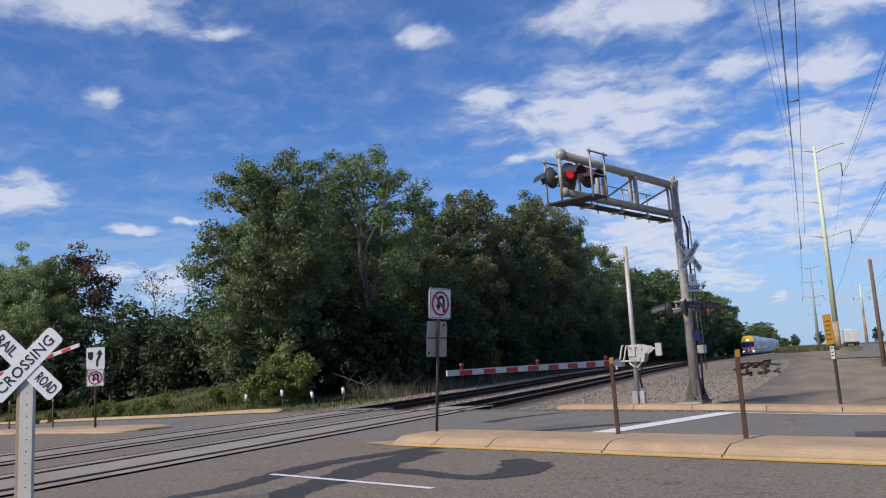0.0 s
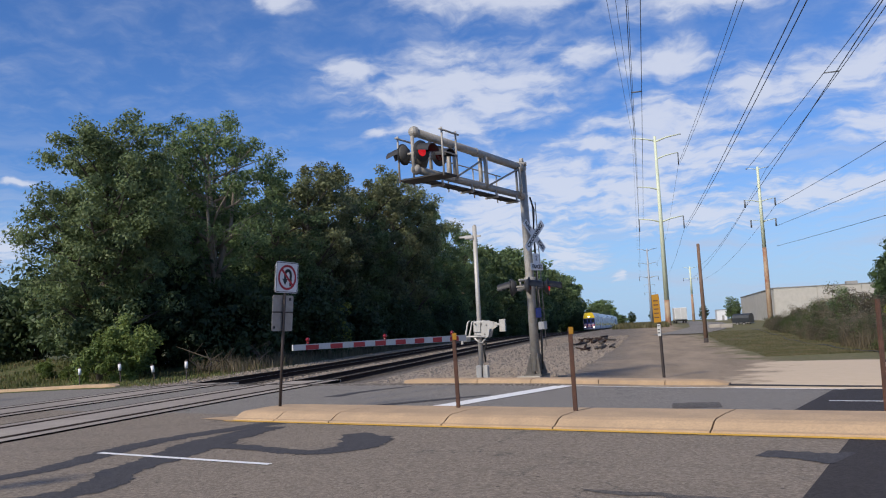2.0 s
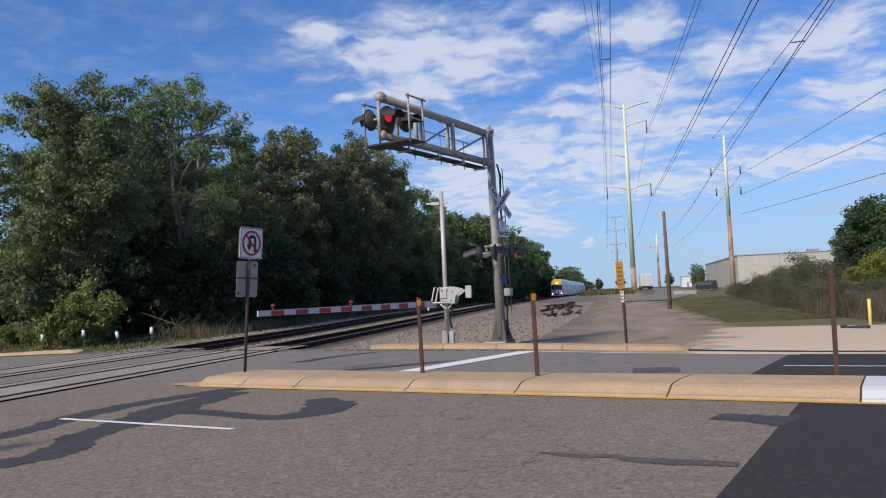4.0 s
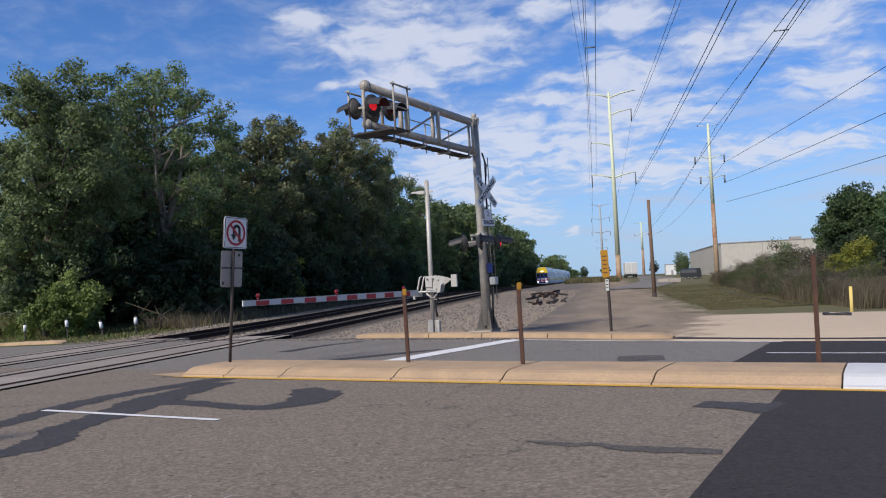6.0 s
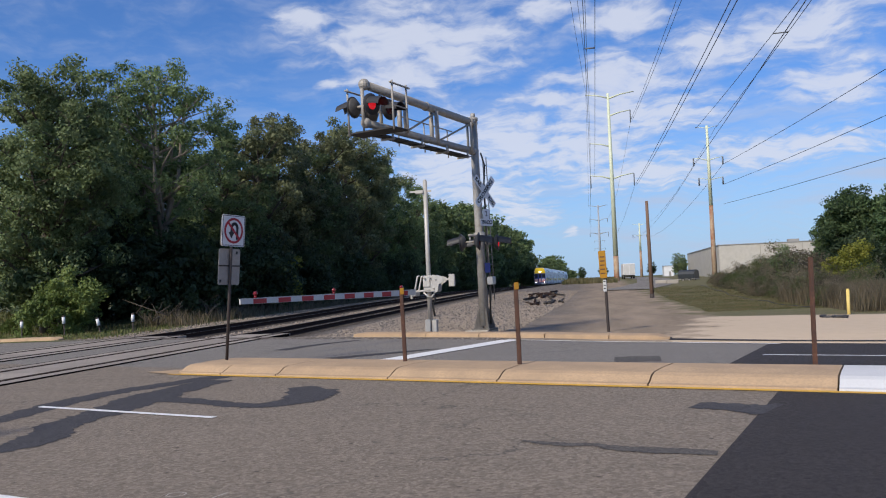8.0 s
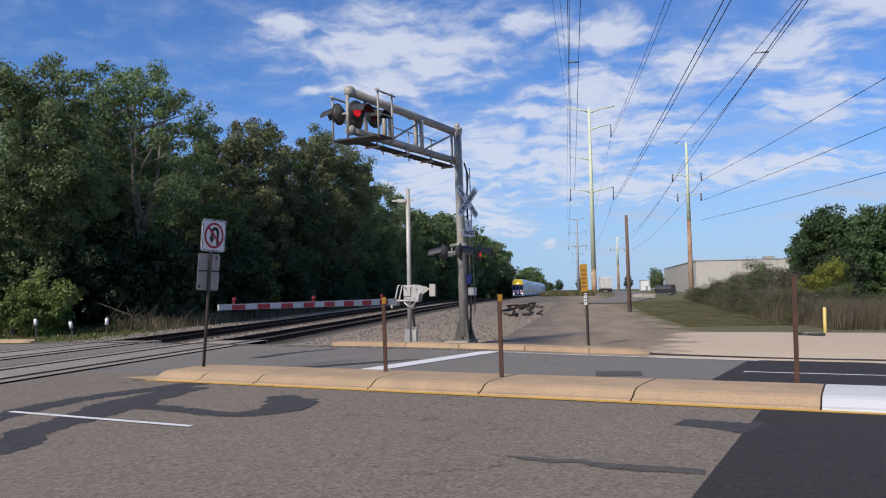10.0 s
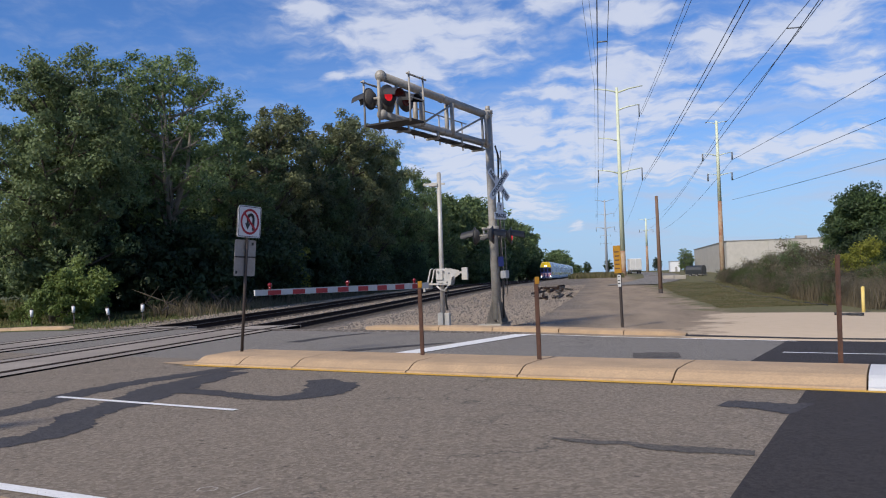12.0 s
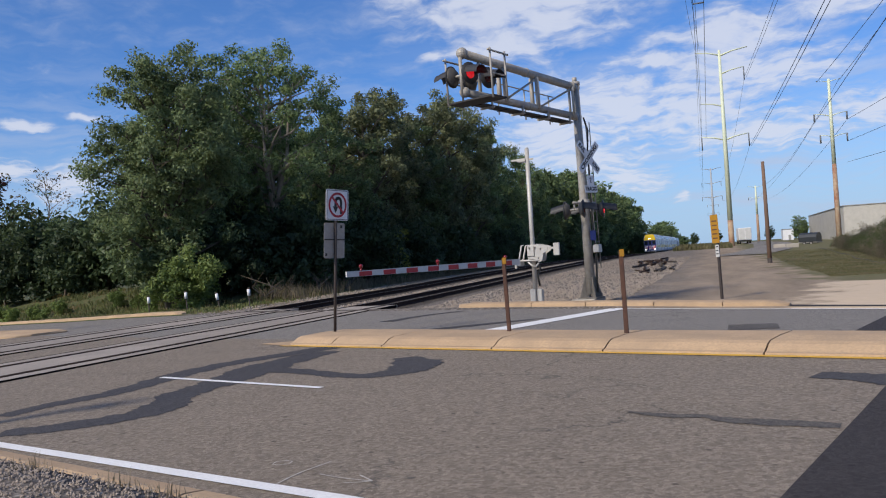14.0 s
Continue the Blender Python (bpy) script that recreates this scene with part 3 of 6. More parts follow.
    nt.links.new(math_node(nt, "ADD", stones.outputs["Distance"], n_fine), bp.inputs["Height"])
    nt.links.new(bp.outputs[0], b.inputs["Normal"])
    return m


M["ground"] = ground_mat()
us = sorted(set([-3500, -2000, -1100, -600, -350, -220, -150, 140, 200, 320, 600, 1100, 2000, 3500] + [-110 + 1.5 * i for i in range(154)]))
vs_ = sorted(set([-3000, -1500, -600, -200, -80, -40, -20, -8, 0, 4, 6, 8, 8.41, 8.44, 8.6, 12, 18, 24, 25.3, 25.6, 26.0, 26.5]
                 + [27 + 1.2 * i for i in range(80)] + [125 * 1.09 ** i for i in range(40)]))
bm = bmesh.new()
grid = [[bm.verts.new(UV(u, v, z_ground(u, v))) for v in vs_] for u in us]
for i in range(len(us) - 1):
    for j in range(len(vs_) - 1):
        bm.faces.new((grid[i][j], grid[i + 1][j], grid[i + 1][j + 1], grid[i][j + 1]))
tagged(mesh_ob("ground", bm, M["ground"], smooth=True), "gravel, bare dirt and rough grass beside the railway", "ground", kind="structure")

# ---- road ----
bm = bmesh.new()
quad_uv(bm, -140, 9.5, 8.55, 17.4, 0.0, 100, 4)
tagged(mesh_ob("road_near_lanes", bm, M["asphalt"], smooth=True), "worn grey asphalt lanes with cracks and sealed seams", "road", kind="structure")
bm = bmesh.new()
quad_uv(bm, -140, 8.3, 17.4, 25.42, 0.0, 100, 6)
tagged(mesh_ob("road_far_lanes", bm, M["asphalt_far"], smooth=True), "faded grey asphalt lanes beyond the median", "road", kind="structure")
bm = bmesh.new()
quad_uv(bm, 9.5, 160, 8.55, 17.4, 0.004, 40, 4)
quad_uv(bm, 8.3, 160, 17.4, 25.9, 0.004, 40, 6)
tagged(mesh_ob("road_new_surface", bm, M["asphalt_new"], smooth=True), "fresh dark asphalt laid up to a straight joint", "road", kind="structure")

SEALS = [([(0.61, 9.65), (0.40, 10.45), (0.43, 11.24), (-0.25, 12.68), (-0.51, 13.67), (-0.52, 14.6), (-0.36, 16.32)], [0.3, 0.35, 0.4, 0.45, 0.55, 0.45, 0.55]),
         ([(1.78, 9.12), (2.15, 9.54), (2.45, 10.38), (2.1, 10.99), (1.56, 11.49), (1.29, 12.47), (0.59, 13.76), (0.09, 15.73)], [0.35, 0.45, 0.5, 0.5, 0.5, 0.6, 0.8, 0.5]),
         ([(0.5, 13.4), (1.6, 13.6), (2.6, 13.42), (3.15, 13.45), (3.42, 13.95), (3.12, 14.7), (2.35, 15.25)], [0.5, 0.4, 0.32, 0.4, 0.55, 0.7, 0.35]),
         ([(7.59, 12.29), (8.04, 12.22), (8.32, 12.35), (8.58, 12.21), (9.45, 12.31)], [0.06, 0.2, 0.13, 0.26, 0.24]),
         ([(8.72, 14.9), (9.1, 14.85), (9.6, 14.75)], [0.45, 0.6, 0.95]),
         ([(6.05, 20.35), (6.9, 20.6)], [1.25, 1.1]),
         ([(-3.33, 21.43), (-3.5, 23.08), (-3.08, 24.72)], [0.5, 0.35, 0.2]),
         ([(-0.31, 19.6), (0.45, 21.06), (1.03, 22.24)], [0.5, 0.4, 0.1])]
for k, (pts, w) in enumerate(SEALS):
    bm = bmesh.new()
    ribbon(bm, pts, [a * (1.12 if k < 3 else 0.9) for a in w], z_road, 0.004 + 0.0006 * k)
    tagged(mesh_ob("asphalt_seal", bm, M["tar_worn" if k in (3, 5) else "tar"]), "dark crack-sealing strip on the asphalt", "road patch", kind="structure")

PAINT = [("lane_dash", "white_paint", (-0.28, 3.25, 12.42, 12.53)),
         ("lane_dash", "white_paint", (-21.5, -18.2, 12.42, 12.53)), ("lane_dash", "white_paint", (12.6, 15.8, 12.42, 12.53)),
         ("edge_line", "white_paint", (1.6, 80, 25.0, 25.13)), ("lane_line", "white_paint", (8.6, 60, 21.75, 21.87)),
         ("median_line", "yellow_paint", (-1.8, 60, 16.25, 16.41))]
for nm, mk, (u0, u1, v0, v1) in PAINT:
    bm = bmesh.new()
    quad_uv(bm, u0, u1, v0, v1, 0.010, max(1, int(u1 - u0)), 1)
    tagged(mesh_ob(nm, bm, M[mk]), ("yellow" if "yellow" in mk else "white") + " painted line worn thin on the asphalt", "road marking", kind="structure")
bm = bmesh.new()
rows = [[bm.verts.new(UV(u, v + dv, z_road(u, v) + 0.010)) for dv in (-0.07, 0.07)] for u, v in ((-12, 8.74), (-2, 8.75), (2.4, 8.81), (4.7, 8.90), (6.9, 8.98), (9.5, 9.05), (60, 9.05))]
for a, b_ in zip(rows, rows[1:]):
    bm.faces.new((a[0], b_[0], b_[1], a[1]))
tagged(mesh_ob("edge_line", bm, M["white_paint"]), "white painted line worn thin on the asphalt", "road marking", kind="structure")
bm = bmesh.new()
c = [(1.05, 18.45), (1.6, 18.42), (2.0, 24.98), (1.45, 24.98)]
row = [bm.verts.new(UV(u, v, z_road(u, v) + 0.011)) for u, v in c]
bm.faces.new(row)
tagged(mesh_ob("stop_line", bm, M["white_paint"]), "broad white stop line painted across the far lanes", "road marking", kind="structure")
# surveyor's marks by the near edge
for pts, w in (([(6.28, 8.99), (6.19, 9.34), (6.18, 9.7)], 0.025), ([(6.37, 9.38), (6.64, 9.37), (6.89, 9.4)], 0.022), ([(6.72, 9.28), (6.80, 9.33), (6.89, 9.4)], 0.022), ([(6.68, 9.49), (6.78, 9.45), (6.89, 9.4)], 0.022), ([(5.78, 9.43), (5.74, 9.5), (5.78, 9.57), (5.87, 9.57), (5.9, 9.5), (5.84, 9.44), (5.78, 9.43)], 0.018)):
    bm = bmesh.new()
    ribbon(bm, pts, [w * 0.6] * len(pts), z_road, 0.006)
    tagged(mesh_ob("survey_mark", bm, M["chalk"]), "thin faded survey mark sprayed on the asphalt", "road marking", kind="structure")

# ---- kerbs and medians ----


def kerb_run(name, label, profile, cuts, mats, taper_first=False, taper_last=False, base=0.0):
    """Cast kerb sections with open joints: profile of (v, z) swept along u between the cuts."""
    top = thing(name, label, "kerb", Matrix.Identity(4))
    top["kind"] = "structure"
    for k in range(len(cuts) - 1):
        u0, u1 = cuts[k] + 0.012, cuts[k + 1] - 0.012
        bm = bmesh.new()
        n = max(3, int((u1 - u0) / (0.12 if (taper_first and k == 0) or (taper_last and k == len(cuts) - 2) else 0.8)))
        vm = sum(v for v, _ in profile) / len(profile)
        rings = []
        for i in range(n + 1):
            u = u0 + (u1 - u0) * i / n
            sc, dz = 1.0, 1.0
            if taper_first and k == 0:
                q = (u - u0) / 0.5
                if q < 1:
                    sc, dz = 0.62 + 0.38 * math.sqrt(max(0.0, 1 - (1 - q) ** 2)), 0.8 + 0.2 * min(1, q * 2)
            if taper_last and k == len(cuts) - 2:
                q = (u1 - u) / 0.75
                if q < 1:
                    sc, dz = 0.35 + 0.65 * math.sqrt(max(0.0, 1 - (1 - q) ** 2)), 0.55 + 0.45 * min(1, q * 2)
            wob = 0.006 * noise.noise(Vector((u * 1.3, k, 0)))
            rings.append([bm.verts.new(UV(u, vm + (v - vm) * sc, z_road(u, v) + base + (z + (wob if z > 0.05 else 0)) * (dz if z > 0 else 1))) for v, z in profile])
        m_ = len(profile)
        for r0, r1 in zip(rings, rings[1:]):
            for j in range(m_ - 1):
                bm.faces.new((r0[j], r1[j], r1[j + 1], r0[j + 1]))
        bm.faces.new(rings[0])
        bm.faces.new(rings[-1][::-1])
        part("kerb_section", bm, mats(k), top)
    return top


MED = [(16.41, -0.05), (16.42, 0.035), (16.5, 0.05), (16.66, 0.135), (16.78, 0.165), (17.3, 0.18), (18.0, 0.17), (18.2, 0.14), (18.24, -0.05)]
kerb_run("median_kerb", "raised tan concrete median with mountable edge and open joints", MED, [-1.9, -0.54, 0.84, 3.31, 5.36, 7.75, 10.2, 13.2, 16.2, 19.2, 22.2, 40, 60], lambda k: M["kerb_new"] if k >= 6 else M["kerb"], taper_first=True)
bm = bmesh.new()
row = [bm.verts.new(UV(u, v, z_road(u, v) + 0.012)) for u, v in ((-2.7, 16.5), (-1.6, 16.3), (-1.5, 16.6), (-1.75, 17.6))]
bm.faces.new(row)
tagged(mesh_ob("nose_paint", bm, M["kerb"]), "faded yellow paint before the median nose", "road marking", kind="structure")
MEDL = [(16.6, -0.1), (16.62, 0.05), (16.9, 0.12), (17.5, 0.13), (18.5, 0.12), (18.8, 0.05), (18.82, -0.1)]
kerb_run("median_kerb", "low tan concrete median across the tracks", MEDL, [-60, -45, -36, -30, -26, -22, -18, -14.4], lambda k: M["kerb"], taper_last=True)
FARK = [(25.40, -0.1), (25.42, 0.13), (25.5, 0.16), (25.95, 0.165), (26.0, 0.16), (26.02, -0.1)]
kerb_run("far_kerb", "tan concrete kerb along the far edge of the road", FARK, [-3.9, -1.2, 0.55, 2.55, 4.35, 5.9], lambda k: M["kerb"], taper_first=True, taper_last=True)
kerb_run("far_kerb", "pale tan concrete kerb running downhill past the tracks", FARK, [-90, -70, -50, -40, -34, -30, -26, -22, -18.4], lambda k: M["kerb"], taper_last=True)
NEARK = [(8.39, -0.1), (8.40, 0.055), (8.44, 0.065), (8.60, 0.045), (8.68, 0.012), (8.68, -0.1)]
kerb_run("near_kerb", "low tan concrete edge strip between gravel and asphalt", NEARK, [-30, -12, -9, -6, -3, 0, 3, 6, 9, 12, 20, 40], lambda k: M["kerb"])
bm = bmesh.new()
quad_uv(bm, 5.9, 60, 25.35, 25.95, 0.05, 40, 1)
tagged(mesh_ob("asphalt_lip", bm, M["asphalt_new"]), "dark asphalt lip where the sand drive meets the road", "road edge", kind="structure")

# ---- railway ----
RAILS = [0.0, -1.505, -4.40, -5.905]


def rail_mesh(x):
    prof = [(-0.07, -0.17), (0.07, -0.17), (0.07, -0.155), (0.012, -0.13), (0.012, -0.045), (0.036, -0.035), (0.036, -0.004), (0.03, 0.0), (-0.03, 0.0), (-0.036, -0.004), (-0.036, -0.035), (-0.012, -0.045), (-0.012, -0.13), (-0.07, -0.155)]
    bm = bmesh.new()
    ys = [-120, -40] + [0 + 2 * i for i in range(120)] + [245, 260, 300, 400, 600, 900]
    rings = [[bm.verts.new((x + a, y, z_rail(y) + (0.03 if 5 < y < 29 else 0.016) + b)) for a, b in prof] for y in ys]
    n = len(prof)
    for r0, r1 in zip(rings, rings[1:]):
        for j in range(n):
            f = bm.faces.new((r0[j], r1[j], r1[(j + 1) % n], r0[(j + 1) % n]))
            f.material_index = 1 if j == 7 and r0[0].co.y > 27.5 else 0
    return bm


for t_i, pair in enumerate((RAILS[:2], RAILS[2:])):
    cx = sum(pair) / 2
    track = thing("railway_track", "rusty steel rails on dark wooden ties in gravel ballast", "railway track", pose(0, 0, 0), "railway tracks")
    track["kind"] = "structure"
    for x in pair:
        part("rail", rail_mesh(x), [M["rail_side"], M["rail_top"]], track)
    bm = bmesh.new()
    box(bm, (0, 0, 0), (2.6, 0.23, 0.17), bevel=0.01)
    tie = part("tie", bm, M["tie"], track)
    y0 = 27.6 + (0 if t_i == 0 else 1.6)
    tie.matrix_basis = pose(cx, y0, z_rail(y0) - 0.235)
    for i in range(1, 150):
        y = y0 + i * 0.54
        share("tie", tie.data, track, pose(cx + 0.02 * math.sin(i * 7.1), y, z_rail(y) - 0.235, 0, 0, math.sin(i * 3.3)))
    # crossing: dark rubber bed and concrete panels between and beside the rails
    bm = bmesh.new()
    for x in pair:
        box(bm, (x, 17.9, -0.02), (0.24, 21.6, 0.09))
    for s in (-1, 1):
        box(bm, (cx + s * 1.305, 17.9, -0.02), (0.06, 21.6, 0.09))
    part("flangeway_bed", bm, M["rubber"], track, "black rubber lining the flangeways")
    for x_c, w in ((cx, 1.505 - 0.25), (cx - 0.7525 - 0.325, 0.40), (cx + 0.7525 + 0.325, 0.40)):
        bm = bmesh.new()
        box(bm, (0, 0, 0), (w, 2.425, 0.08), bevel=0.004)
        first = None
        for i in range(9):
            m = pose(x_c, 8.2 + 2.44 * i + (0.0 if t_i == 0 else 0.5), -0.018)
            if first is None:
                first = part("panel", bm, M["panel"], track)
                first.matrix_basis = m
            else:
                share("panel", first.data, track, m)


def stones(name, label, count, place, smin, smax, seed):
    rnd = random.Random(seed)
    verts, faces = [], []
    base = [Vector(v) for v in ((1, 0, 0), (-1, 0, 0), (0, 1, 0), (0, -1, 0), (0, 0, 1), (0, 0, -1))]
    tri = [(0, 2, 4), (2, 1, 4), (1, 3, 4), (3, 0, 4), (2, 0, 5), (1, 2, 5), (3, 1, 5), (0, 3, 5)]
    for _ in range(count):
        p = place(rnd)
        if p is None:
            continue
        s = rnd.uniform(smin, smax)
        q = Euler((rnd.uniform(0, 6), rnd.uniform(0, 6), rnd.uniform(0, 6))).to_matrix()
        k = len(verts)
        for b_ in base:
            c_ = q @ Vector((b_.x * s * rnd.uniform(0.7, 1.2), b_.y * s * rnd.uniform(0.6, 1.1), b_.z * s * rnd.uniform(0.5, 0.9)))
            verts.append(tuple(p + c_))
        faces += [tuple(k + i for i in f) for f in tri]
    me = bpy.data.meshes.new(name)
    me.from_pydata(verts, [], faces)
    me.materials.append(M["stone"])
    return tagged(new(name, me), label, "gravel", kind="stuff")


def near_gravel(rnd):
    u, v = rnd.uniform(0.5, 10), 8.46 - 2.4 * rnd.random() ** 1.4
    return UV(u, v, z_ground(u, min(v, 8.4)) + 0.004)


def ballast(rnd):
    y = 27.2 + 60 * rnd.random() ** 1.7
    x = rnd.uniform(-9.5, 9.0)
    if -2.3 < x < 1.4 or -7.3 < x < -3.6:
        return None
    u, v = to_uv(x, y)
    if v < 26.1:
        return None
    return Vector((x, y, z_ground(u, v) + 0.012))


stones("roadside_gravel", "loose grey and tan gravel beside the road edge", 15000, near_gravel, 0.008, 0.022, 3)
stones("track_ballast", "crushed grey and tan stone ballast round the tracks", 26000, ballast, 0.025, 0.06, 4)

# ---- signals and signs ----
YAW = -17.64


def text_part(name, body, height, m, material, parent, width=None, bold=0.0):
    cu = bpy.data.curves.new(name, "FONT")
    cu.body, cu.size, cu.align_x, cu.align_y = body, height * 1.38, "CENTER", "CENTER"
    cu.extrude, cu.offset, cu.resolution_u = 0.002, bold, 2
    tmp = new(name + "_tmp", cu)
    me = bpy.data.meshes.new_from_object(tmp.evaluated_get(bpy.context.evaluated_depsgraph_get()))
    bpy.data.objects.remove(tmp)
    bpy.data.curves.remove(cu)
    if width:
        xs = [v.co.x for v in me.vertices]
        k = width / max(1e-4, max(xs) - min(xs))
        for v in me.vertices:
            v.co.x *= k
    me.materials.append(material)
    ob = new(name, me)
    ob.parent = parent
    # text lies in x, y: stand it up to face -y
    ob.matrix_basis = m @ pose(0, 0, 0, 90, 0, 0)
    return ob


FACE_RIGHT = pose(0, 0, 0, 0, 0, 90)    # turns a -y facing plate to face +x
FACE_LEFT = pose(0, 0, 0, 0, 0, -90)


def flasher(parent, m, lit):
    """A crossing lamp: black background disc, hood, lens and housing; faces -y."""
    bm = bmesh.new()
    tube(bm, (0, -0.012, 0), (0, 0.012, 0), 0.27, seg=28)
    for v in bm.verts:
        v.co = m @ v.co
    head = part("lamp_head", bm, M["black"], parent, "round black lamp background")
    bm = bmesh.new()
    pipe(bm, [(0, 0.012, 0), (0, 0.05, 0), (0, 0.12, 0), (0, 0.15, 0)], [0.245, 0.22, 0.15, 0.07], 20)
    for v in bm.verts:
        v.co = m @ v.co
    part("housing", bm, M["black_back"], head, "grey dished lamp housing", smooth=True)
    bm = bmesh.new()
    n, rr = 14, 0.185
    rows = []
    for k, (y, drop) in enumerate(((-0.012, 0.0), (-0.20, 0.03), (-0.42, 0.08))):
        rows.append([[bm.verts.new(m @ Vector(((r_) * math.cos(a), y, r_ * math.sin(a) - drop))) for a in [radians(0 + 180 * i / n) for i in range(n + 1)]] for r_ in (rr, rr + 0.008)])
    for a, b_ in zip(rows, rows[1:]):
        for i in range(n):
            bm.faces.new((a[0][i], a[0][i + 1], b_[0][i + 1], b_[0][i]))
            bm.faces.new((a[1][i + 1], a[1][i], b_[1][i], b_[1][i + 1]))
    for i in range(n):
        bm.faces.new((rows[-1][0][i], rows[-1][0][i + 1], rows[-1][1][i + 1], rows[-1][1][i]))
    part("hood", bm, M["black"], head)
    bm = bmesh.new()
    pipe(bm, [(0, -0.013, 0), (0, -0.03, 0), (0, -0.045, 0)], [0.135, 0.12, 0.06], 20)
    for v in bm.verts:
        v.co = m @ v.co
    part("lens", bm, M["red_glow"] if lit else M["red_lens"], head, "lit red lens" if lit else "dark red lens", smooth=True)


def crossbuck(parent, m, length=1.22, bold=0.006):
    for ang, txt in ((-45, ("RAIL", "ROAD")), (45, ("CROSSING",))):
        bm = bmesh.new()
        mm = m @ pose(0, -0.004 if ang > 0 else 0.006, 0, 0, -ang, 0)
        plate(bm, rounded(length, 0.229, 0.045), 0.006, mm)
        blade = part("blade", bm, M["sign_white"], parent, "white crossbuck blade with black letters")
        if len(txt) == 1:
            text_part("lettering", txt[0], 0.125, mm @ pose(0, -0.006, 0), M["sign_black"], blade, length * 0.84, bold)
        else:
            for s, w_ in ((-1, txt[0]), (1, txt[1])):
                text_part("lettering", w_, 0.125, mm @ pose(s * length * 0.325, -0.006, 0), M["sign_black"], blade, length * 0.27, bold)


# cantilever signal over the far lanes
cant = thing("cantilever_signal", "grey steel railway signal mast with cantilever arm over the road", "railway signal", pose(8.12, 26.0, 0.0) @ pose(0, 0, 0, 0, -0.9, 0) @ pose(0, 0, 0, 0, 0, YAW))
bm = bmesh.new()
tube(bm, (0, 0, 0.25), (0, 0, 6.72), 0.145, 0.12, 20)
tube(bm, (0, 0, 6.62), (0, 0, 6.72), 0.155, 0.155, 20)
tube(bm, (0, 0, 6.72), (0, 0, 6.86), 0.075, 0.07, 12)
part("mast", bm, M["mast"], cant, "tapered grey mast, stained")
bm = bmesh.new()
for k in range(4):
    mk = pose(0, 0, 0, 0, 0, 45 + 90 * k)
    plate(bm, [(0.10, 0.12), (0.36, 0.12), (0.35, 0.18), (0.17, 0.78), (0.10, 0.78)], 0.03, mk)
box(bm, (0, 0, 0.14), (0.6, 0.6, 0.05))
part("base_gusset", bm, M["found"], cant, "dark flared steel base")
bm = bmesh.new()
box(bm, (-0.12, 0, 0.0), (0.78, 0.76, 0.24), bevel=0.02)
part("footing", bm, M["concrete"], cant, "pale concrete footing")
for nm, z0, z1, r in (("upper_tube", 6.56, 6.62, 0.112), ("lower_tube", 5.66, 5.66, 0.102)):
    bm = bmesh.new()
    tube(bm, (0, 0.1, z0), (0, -5.95, z1), r, r * 0.96, 18)
    bmesh.ops.create_uvsphere(bm, u_segments=14, v_segments=8, radius=r * 1.3, matrix=pose(0, -5.95, z1))
    tube(bm, (0, -0.12, z0), (0, -0.34, z0), r * 1.22, r * 1.22, 18)
    tube(bm, (0, -2.9, (z0 + z1) / 2), (0, -2.96, (z0 + z1) / 2), r * 1.15, r * 1.15, 18)
    part(nm, bm, M["mast"], cant)
for y in (-0.42, -2.5, -4.2):
    for dx in ((-0.09, 0.09) if y < -1 else (0.0, 0.12)):
        bm = bmesh.new()
        tube(bm, (dx, y, 5.6), (dx, y, 6.5), 0.062 if y < -1 else 0.04, seg=10)
        part("upright", bm, M["mast"], cant)
for y0, y1 in ((-0.5, -2.3), (-2.6, -4.1)):
    bm = bmesh.new()
    tube(bm, (0.08, y0, 6.42), (0.08, y1, 5.72), 0.03, seg=8)
    part("brace", bm, M["mast"], cant)
bm = bmesh.new()
for k in range(5):
    box(bm, (-0.18 + 0.065 * k, -3.0, 5.44), (0.05, 5.0, 0.035))
for k in range(9):
    box(bm, (-0.05, -0.65 - 0.59 * k, 5.42), (0.32, 0.04, 0.03))
part("walkway", bm, M["grating"], cant, "dark steel grating walkway")
for y in (-0.7, -2.0, -3.4, -4.9):
    bm = bmesh.new()
    box(bm, (-0.05, y, 5.40), (0.42, 0.05, 0.05))
    tube(bm, (0.1, y, 5.36), (0.1, y, 5.6), 0.03, seg=8)
    part("walkway_bracket", bm, M["mast"], cant)
bm = bmesh.new()
box(bm, (0.18, -5.7, 5.44), (1.34, 0.62, 0.04))
part("lamp_platform", bm, M["grating"], cant, "dark steel lamp platform")
for x0 in (-0.48, 0.84):
    bm = bmesh.new()
    for y in (-6.0, -5.35):
        tube(bm, (x0, y, 5.38), (x0, y, 6.58), 0.026, seg=8)
    tube(bm, (x0, -6.1, 6.52), (x0, -5.2, 6.52), 0.026, seg=8)
    tube(bm, (x0, -6.0, 5.98), (x0, -5.35, 5.98), 0.02, seg=8)
    part("guard_rail", bm, M["mast"], cant)
bm = bmesh.new()
for y in (-1.0, -2.4, -3.8):
    tube(bm, (-0.4, y, 5.4), (-0.4, y, 6.25), 0.02, seg=8)
tube(bm, (-0.4, -0.7, 6.25), (-0.4, -4.0, 6.25), 0.018, seg=8)
part("hand_rail", bm, M["mast"], cant)
for y in (-6.05, -5.25):
    bm = bmesh.new()
    tube(bm, (0, y, 5.6), (0, y, 6.5), 0.045, seg=10)
    tube(bm, (-0.2, y, 6.06), (0.16, y, 6.06), 0.035, seg=8)
    part("lamp_stem", bm, M["mast"], cant)
LAMP = pose(0, 0, 0, 0, 0, 78)
